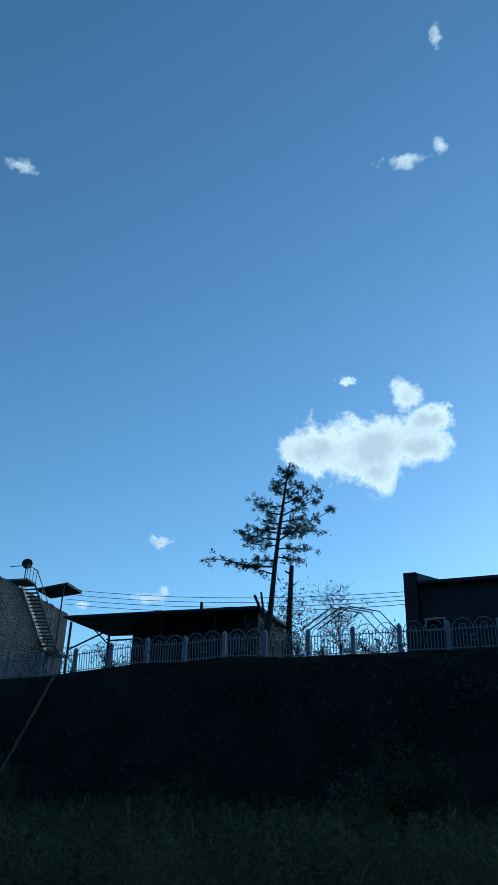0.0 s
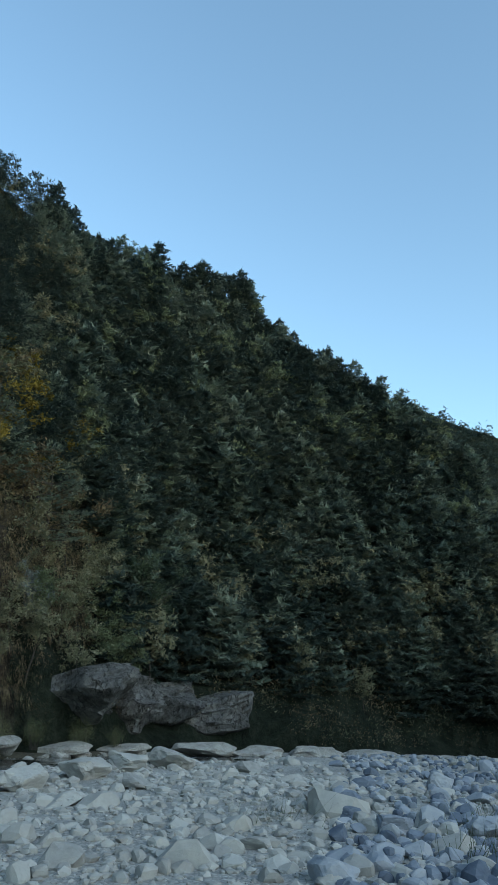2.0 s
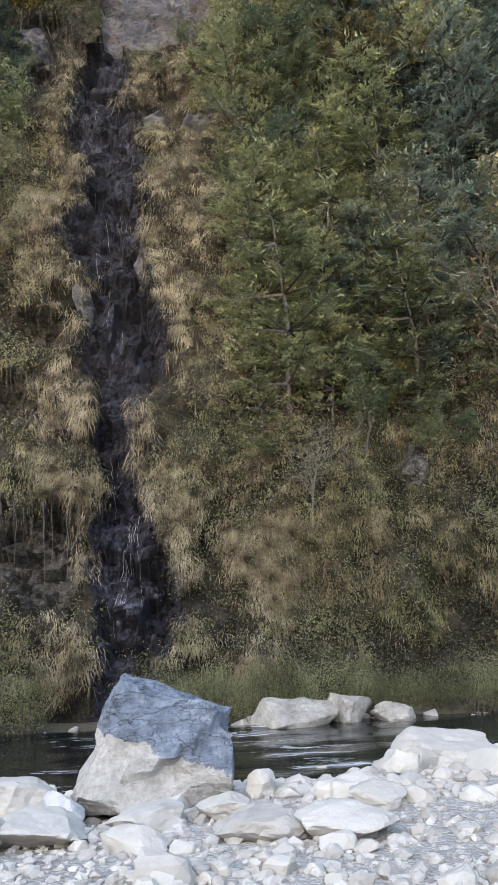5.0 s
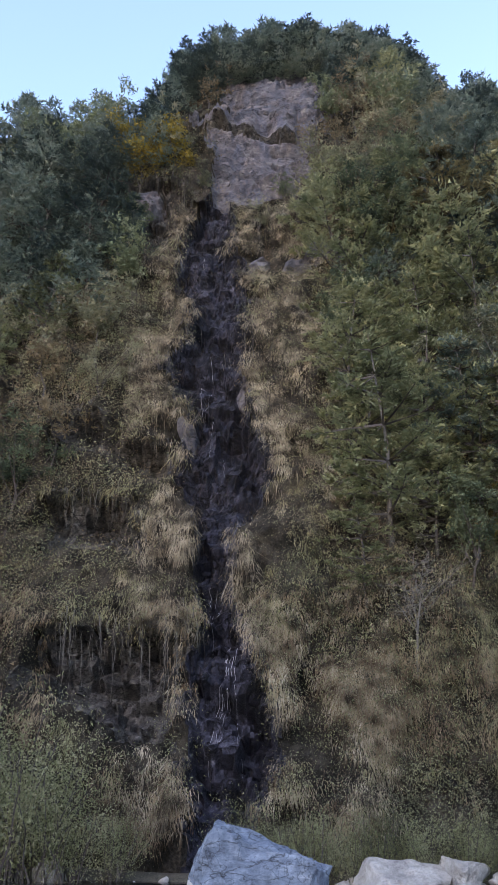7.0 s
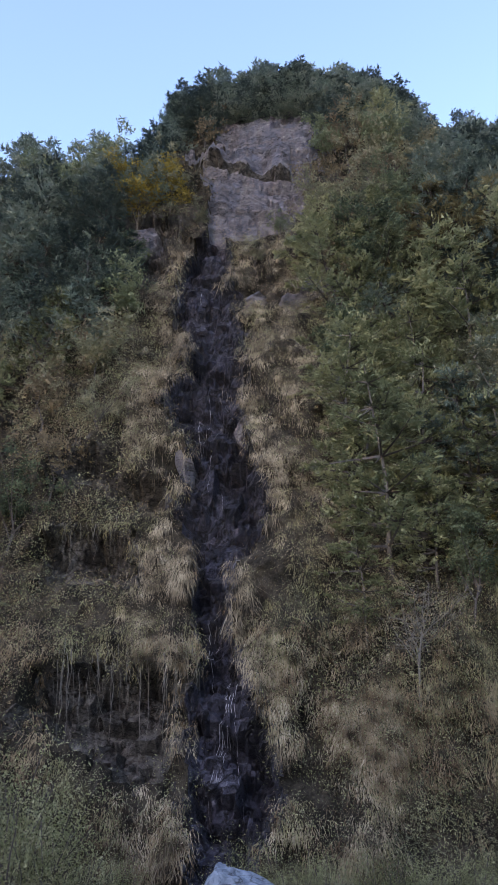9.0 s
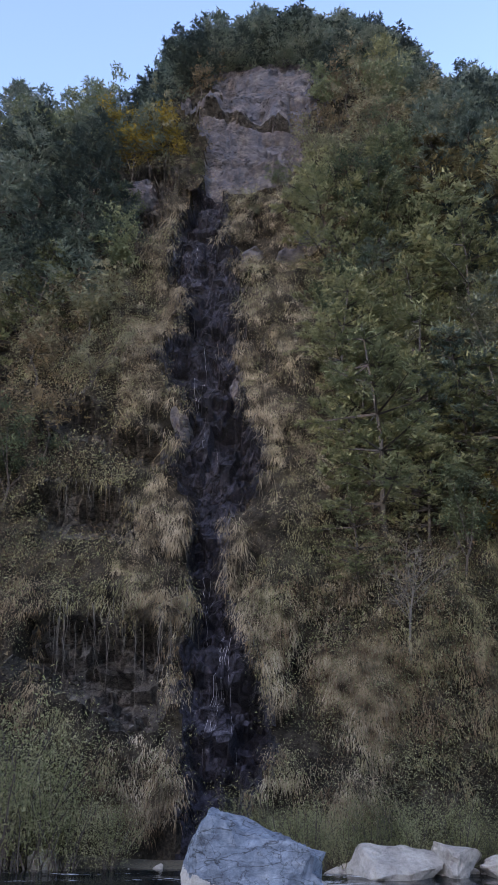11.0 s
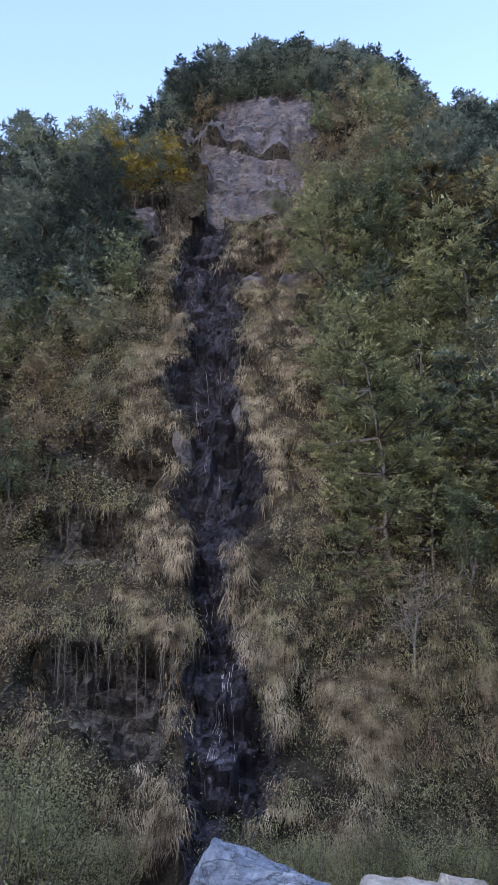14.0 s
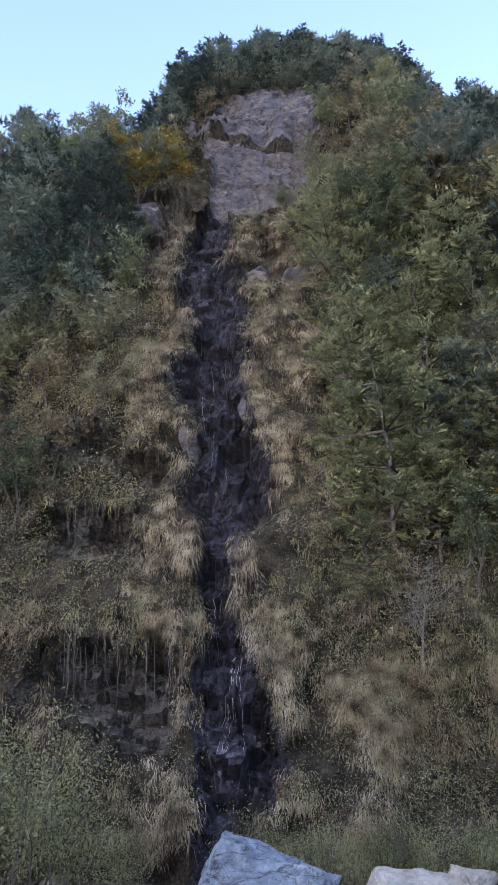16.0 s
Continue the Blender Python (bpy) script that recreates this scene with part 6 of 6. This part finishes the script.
# ---- trees of the terrace ----
def tall_pine():
    """The lopped pine: bare leaning trunk, long low limbs, needle tufts in open tiers."""
    trunk = np.array([(16.25, -41, 8.3), (16.1, -41, 10.8), (15.85, -41, 12.9), (15.65, -41, 15.2), (15.4, -41, 17.5), (15.15, -41, 19.2), (14.95, -41, 20.8), (14.7, -41, 22.0)])
    wood, dots = [tube(trunk, .23, .04, 8)], []
    for z, dx, lift in [(15.2, 4.5, .12), (14.7, 2.0, .2), (16.9, 3.7, .14), (16.8, -4.6, .1), (16.3, -2.3, -.1), (15.6, 1.4, -.2), (15.8, -1.7, -.1), (17.7, 2.3, .1), (17.6, -2.7, .1), (18.5, 2.7, .25), (18.4, -2.8, .2), (19.1, 1.8, .2), (19.2, -2.4, .35),
                        (19.8, 1.5, .3), (20.1, -1.1, .3), (20.6, 1.0, .4), (20.8, -.6, .6), (21.2, .7, .7), (17.2, -2.0, .2), (17.3, 1.9, .0), (18.0, -1.6, .1), (17.9, 1.4, .3), (16.5, 1.8, .1), (19.5, -1.4, .1), (21.1, -.7, .8)]:
        base = np.array([np.interp(z, trunk[:, 2], trunk[:, i]) for i in range(3)])
        L = abs(dx)
        limb = bend(rg, base, (np.sign(dx), rg.uniform(-.5, .5), lift), L, 7, .09, .01)
        wood.append(tube(limb, .04 + .007 * L, .012, 4))
        n = int(5 + L * 6)
        g = rg.uniform(.22, 1.03, n)
        c = np.stack([np.interp(g * 6, np.arange(7), limb[:, i]) for i in range(3)], 1) + rg.normal(0, 1, (n, 3)) * np.array([.16, .22, .15])
        dots.append(np.repeat(c, 30, 0) + rg.normal(0, .09, (n * 30, 3)))
    for a, b, r in [((16.0, -41, 11.5), (17.0, -41.2, 13.6), .1), ((16.1, -41, 11), (16.5, -41, 13.7), .08)]:
        wood.append(tube([a, (np.array(a) + b) / 2, b], r, r * .8, 6))
    ob = empty("tall_pine", pose(0, 0, 0), "tall sparse pine with long open limbs and a lopped base", "tree")
    soup("trunk", np.concatenate(wood), M_BARK, ob)
    soup("crown", leaves(rg, np.concatenate(dots), .12, .1), M_DARKPINE, ob)


tall_pine()


def stand(name, label, x, y, z, tree, bark, leaf, group=""):
    ob = empty(name, pose(x, y, z), label, "tree", group)
    soup("trunk", tree[0], bark, ob)
    soup("crown", tree[1], leaf, ob)
    return ob


stand("cut_trunk", "lopped tree trunk with tufts of leaves", 14.5, -40.5, 8.6, (np.concatenate([tube([(0, 0, 0), (.05, 0, 3), (-.1, 0, 6.4)], .22, .13, 7), tube([(0, 0, 5.9), (.3, 0, 6.1)], .07, .05, 5)]), leaves(rg, rg.normal(0, 1, (900, 3)) * np.array([.7, .5, 1.0]) + np.array([0, 0, 3.4]), .16)), M_BARK, M_DARKPINE)
stand("leafy_shrub", "dark shrub below the pine", 16.6, -40, 8.4, shrub(rg, 4.0, 1.6, .15, 2400, 12), M_BARK, M_DARKPINE)
stand("bare_tree", "nearly leafless spreading fruit tree behind the fence", 10.8, -38, 8.6, bare_tree(rg, 4.4, 3.0, 3), M_BARK, M_BROWN)
arch = [tube([(12.6 + a, -38.2, 10.6), (10.8 + a, -38.1, 11.7), (9.2 + a, -38.0, 11.3), (8 + a, -37.9, 9.9)], .045, .02, 4) for a in (0, .5, -.5)]
tagged(soup("arching_canes", np.concatenate(arch), M_BARK), "bare canes arching over the fence", "canes", kind="stuff")
for x, h in ((12.9, 2.2), (11.7, 1.7), (10.2, 1.8), (9.1, 1.7), (7.8, 2.3), (13.8, 2.3)):
    stand("garden_shrub", "dark garden shrub behind the fence", x, -37.2, 8.6, shrub(rg, h, 1.0, .12, 800, 9), M_BARK, M_DARKPINE, "garden shrubs")
stand("spreading_pine", "dark spreading pine at the end of the fence", 56, -38.2, 7.0, pine(rg, 6.4, 3.3, .2, 2.2, .2, .08, 26, .2, 1.7), M_BARK, M_DARKPINE)
stand("garden_shrub", "dark garden shrub behind the fence", 50.8, -37.6, 7.2, shrub(rg, 2.6, 1.8, .14, 1400, 9), M_BARK, M_DARKPINE, "garden shrubs")
stand("conifer", "pointed dark conifer with feathery boughs", 68, -38, 6.0, pine(rg, 7.4, 3.2, .2, 2.0, .04, .02, 26, .2, 2.6), M_BARK, M_DARKPINE)
stand("garden_shrub", "dark garden shrub behind the fence", 31.5, -50.5, 8.4, shrub(rg, 5.6, 2.8, .22, 1800, 9), M_BARK, M_DARKPINE, "garden shrubs")


# ---- the field of tall grass ----
def blades(n, d0, d1, a0, a1, tall, wide, lean, tufted=.5):
    """Blades of grass in loose tufts, each bent over at the top."""
    d = d0 * (d1 / d0) ** rg.uniform(0, 1, n)
    a = np.radians(rg.uniform(a0, a1, n))
    k = max(1, n // 12)
    pick = rg.integers(0, k, n)
    near = rg.uniform(0, 1, n) < tufted
    d = np.where(near, d[:k][pick] * (1 + rg.normal(0, .012, n)), d)
    a = np.where(near, a[:k][pick] + rg.normal(0, .012, n), a)
    x, y = -d * np.sin(a), d * np.cos(a)
    edge = -2.2 - .9 * np.sin(x * .37) - .6 * np.sin(x * 1.1) - .6 * step(14, 6, x)
    ok = (y < edge) & (y > -33.2)
    x, y, d, edge = x[ok], y[ok], d[ok], edge[ok]
    patch = np.sin(x * .33 + 1.3) * np.sin(y * .41) * .2 + np.sin(x * 1.1 - y * .9) * .12
    h = tall * (1 + patch) * rg.uniform(.45, 1.2, len(x)) * (.45 + .55 * step(0, 4, edge - y))
    z = ground_z(x, y)
    ang, ln = rg.uniform(0, 6.283, len(x)), lean * rg.uniform(.3, 1.7, len(x)) * h
    base = np.stack([x, y, z - .05], 1)
    mid = base + np.stack([np.cos(ang) * ln * .35, np.sin(ang) * ln * .35, h * .65], 1)
    tip = base + np.stack([np.cos(ang) * ln * 1.1, np.sin(ang) * ln * 1.1, h * (.98 - .3 * np.clip(ln / h, 0, 1))], 1)
    w = (wide * (.6 + d * .05) * rg.uniform(.5, 1.5, len(x)))[:, None]
    s = np.stack([np.cos(ang + 1.57), np.sin(ang + 1.57), ang * 0], 1) * w
    return np.concatenate([np.stack([base - s, base + s, mid], 1), np.stack([mid - s * .8, mid + s * .8, tip], 1)])


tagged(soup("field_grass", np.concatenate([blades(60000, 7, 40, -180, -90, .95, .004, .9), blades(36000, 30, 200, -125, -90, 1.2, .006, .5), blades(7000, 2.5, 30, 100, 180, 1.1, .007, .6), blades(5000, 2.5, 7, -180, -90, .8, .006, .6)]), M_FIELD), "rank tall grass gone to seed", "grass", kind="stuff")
plumes = blades(2600, 8, 120, -180, -90, 1.2, .007, .6, .2)
tagged(soup("seed_heads", plumes[len(plumes) // 2:] + np.array([0, 0, .06]), M_TURF), "pale seed heads above the grass", "grass", kind="stuff")


def herb():
    """A leafy weed: an upright stalk with slim leaves in a loose plume."""
    n = 46
    t = rg.uniform(.15, 1, n) ** .8
    a, r = rg.uniform(0, 6.283, n), rg.uniform(.02, .26, n) * (1.15 - t)
    return leaves(rg, np.stack([np.cos(a) * r, np.sin(a) * r, t], 1), .055, .2)


HERBS = [herb() for _ in range(8)]
brush = []
dist, turn = 8 * (7.5 ** rg.uniform(0, 1, 5600)), np.radians(rg.uniform(-179, -92, 5600))
for k, (d, a) in enumerate(zip(dist, turn)):
    x, y = -d * math.sin(a), d * math.cos(a)
    if -33 < y < -3.6 - .8 * float(step(14, 8, x)) and noise.noise(Vector((x * .3, y * .3, 2))) > -.25:
        h = rg.uniform(.75, 1.45)
        brush.append(put(HERBS[k % 8], x, y, float(ground_z(x, y)), h, rg.uniform(0, 6.28)))
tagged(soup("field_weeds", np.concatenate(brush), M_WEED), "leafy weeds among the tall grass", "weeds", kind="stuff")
for x, y, h, lab in [(3.5, -20.4, 2.7, "tall leafy weed above the grass"), (4.7, -19.4, 2.6, "tall leafy weed above the grass"), (4.1, -20, 3.2, "tall leafy weed above the grass"), (5.3, -18, 1.9, "leafy weed in the grass"), (24.2, -24, 3.3, "leafy bush below the bank"), (21.6, -24.3, 3.5, "leafy bush below the bank"), (19.4, -24, 3.1, "leafy bush below the bank"), (12, -23, 2.6, "leafy bush below the bank"), (39, -26, 2.8, "leafy bush below the bank")]:
    s = shrub(rg, h, .9, .10, 2000, 15)
    ob = empty("weed_bush", pose(x, y, float(ground_z(x, y))), lab, "bush", "bushes in the field")
    tagged(soup("wood", s[0], M_BARK, ob), kind="stuff")
    soup("foliage", s[1], M_WEED, ob)
tufts = []
for x, y in [(9.6, -.6), (10.2, -2.6), (9.0, .2), (11.8, .3), (13.5, -.8), (16, -.6), (9.4, -3.2), (20, -.8), (10.9, 3.2), (24, .2), (30, 1.5), (12.6, -2.2), (8.6, -.4)]:
    for _ in range(70):
        p = np.array([x + rg.normal(0, .28), y + rg.normal(0, .28), float(ground_z(x, y)) + .02])
        q = p + np.array([rg.normal(0, .16), rg.normal(0, .16), rg.uniform(.15, .5)])
        tufts.append((p - np.array([.012, 0, 0]), p + np.array([.012, .01, 0]), q))
tagged(soup("gravel_weeds", np.array(tufts), M_GREEN), "low weeds between the stones", "weeds", kind="stuff")


# ---- clouds ----
def cloud_mat(blobs, seed, veil):
    m, t, b = nodes("sunlit_cloud")
    t.nodes.remove(b)
    at = where(t)
    off = add(t, "ShaderNodeVectorMath", [(at, 0)])
    off.inputs[1].default_value = (seed, 0, seed * .7)
    big, fine = noise_fac(t, off.outputs[0], 2.7, 12, .68), noise_fac(t, off.outputs[0], 1.3, 3, .5)
    dens = None
    for cx, cz, rx, rz in blobs:
        mp = add(t, "ShaderNodeMapping", [(at, "Vector")])
        mp.inputs["Location"].default_value = (-cx / rx, 0, -cz / rz)
        mp.inputs["Scale"].default_value = (1 / rx, 0, 1 / rz)
        ln = add(t, "ShaderNodeVectorMath", [(mp.outputs[0], 0)], operation="LENGTH")
        one = num(t, "SUBTRACT", 1.0, ln.outputs["Value"])
        dens = one if dens is None else num(t, "MAXIMUM", dens, one)
    dens = num(t, "ADD", dens, num(t, "MULTIPLY", num(t, "SUBTRACT", big, .5), 3.4))
    alpha = ramp(t, num(t, "ADD", num(t, "MULTIPLY", dens, .5), .4), [(.42, (0, 0, 0)), (.42 + veil, (1, 1, 1))])
    # sunlit edges and grey heart are painted into the glow
    shade = ramp(t, num(t, "ADD", num(t, "MULTIPLY", dens, .28), num(t, "MULTIPLY", fine, .6)), [(.3, (1, .99, .97)), (.47, (.95, .93, .91)), (.66, (.68, .685, .70))])
    em = t.nodes.new("ShaderNodeEmission")
    em.inputs[1].default_value = CLOUD
    t.links.new(shade, em.inputs[0])
    mx, tr = t.nodes.new("ShaderNodeMixShader"), t.nodes.new("ShaderNodeBsdfTransparent")
    t.links.new(alpha, mx.inputs[0])
    t.links.new(tr.outputs[0], mx.inputs[1])
    t.links.new(em.outputs[0], mx.inputs[2])
    t.links.new(mx.outputs[0], t.nodes["Material Output"].inputs[0])
    return m


CLOUD = 0.9


def cloud(az, el, wide, high, blobs, seed, veil, label):
    """A far bank of cloud, 2 km off: a flat glowing card with painted shading."""
    d = 2000.0
    a, e = radians(az), radians(el)
    c = Vector((-math.sin(a) * math.cos(e), math.cos(a) * math.cos(e), math.sin(e))) * d
    s = d * math.tan(radians(wide / 2))
    bm = bmesh.new()
    k = high / wide
    vs = [bm.verts.new(p) for p in ((-1, 0, -k), (1, 0, -k), (1, 0, k), (-1, 0, k))]
    bm.faces.new(vs)
    ob = part("cloud", bm, cloud_mat(blobs, seed, veil))
    ob.matrix_world = Matrix.Translation(c) @ (c.to_track_quat("-Y", "Z").to_matrix().to_4x4()) @ Matrix.Scale(s, 4)
    tagged(ob, label, "cloud", "clouds", "structure")


cloud(-168.3, 26.9, 22, 13, [(.12, -.06, .52, .26), (.42, -.05, .3, .18), (-.28, .1, .22, .1), (-.14, .26, .11, .14), (-.2, -.08, .28, .14), (0.05, -.25, .22, .15)], 3.0, .2, "white sunlit cumulus cloud with a grey heart")
cloud(-172.6, 28.7, 4, 2.4, [(0, 0, .6, .25)], 7.7, .3, "small torn white cloud")
cloud(-165.2, 31.3, 3.6, 2.0, [(0, 0, .5, .25)], 9.1, .3, "small torn white cloud")
cloud(-133.5, 43.9, 4.5, 2.5, [(0, 0, .6, .2)], 2.2, .6, "small torn white cloud")
cloud(-172.8, 46.5, 7, 3, [(.2, 0, .5, .18), (-.5, .15, .15, .2)], 4.4, .5, "small torn white cloud")
cloud(-176.2, 53.8, 3, 3, [(0, 0, .3, .5)], 5.4, .6, "small torn white cloud")
cloud(-150, 18.7, 3.4, 1.8, [(0, 0, .6, .3)], 6.1, .4, "small torn white cloud")
cloud(-149.5, 14.7, 5.5, 2.2, [(.0, -.05, .5, .16), (-.4, .15, .15, .15)], 8.3, .45, "small torn white cloud")
cloud(-144.6, 13.7, 2, 1.4, [(0, 0, .5, .35)], 1.3, .5, "small torn white cloud")
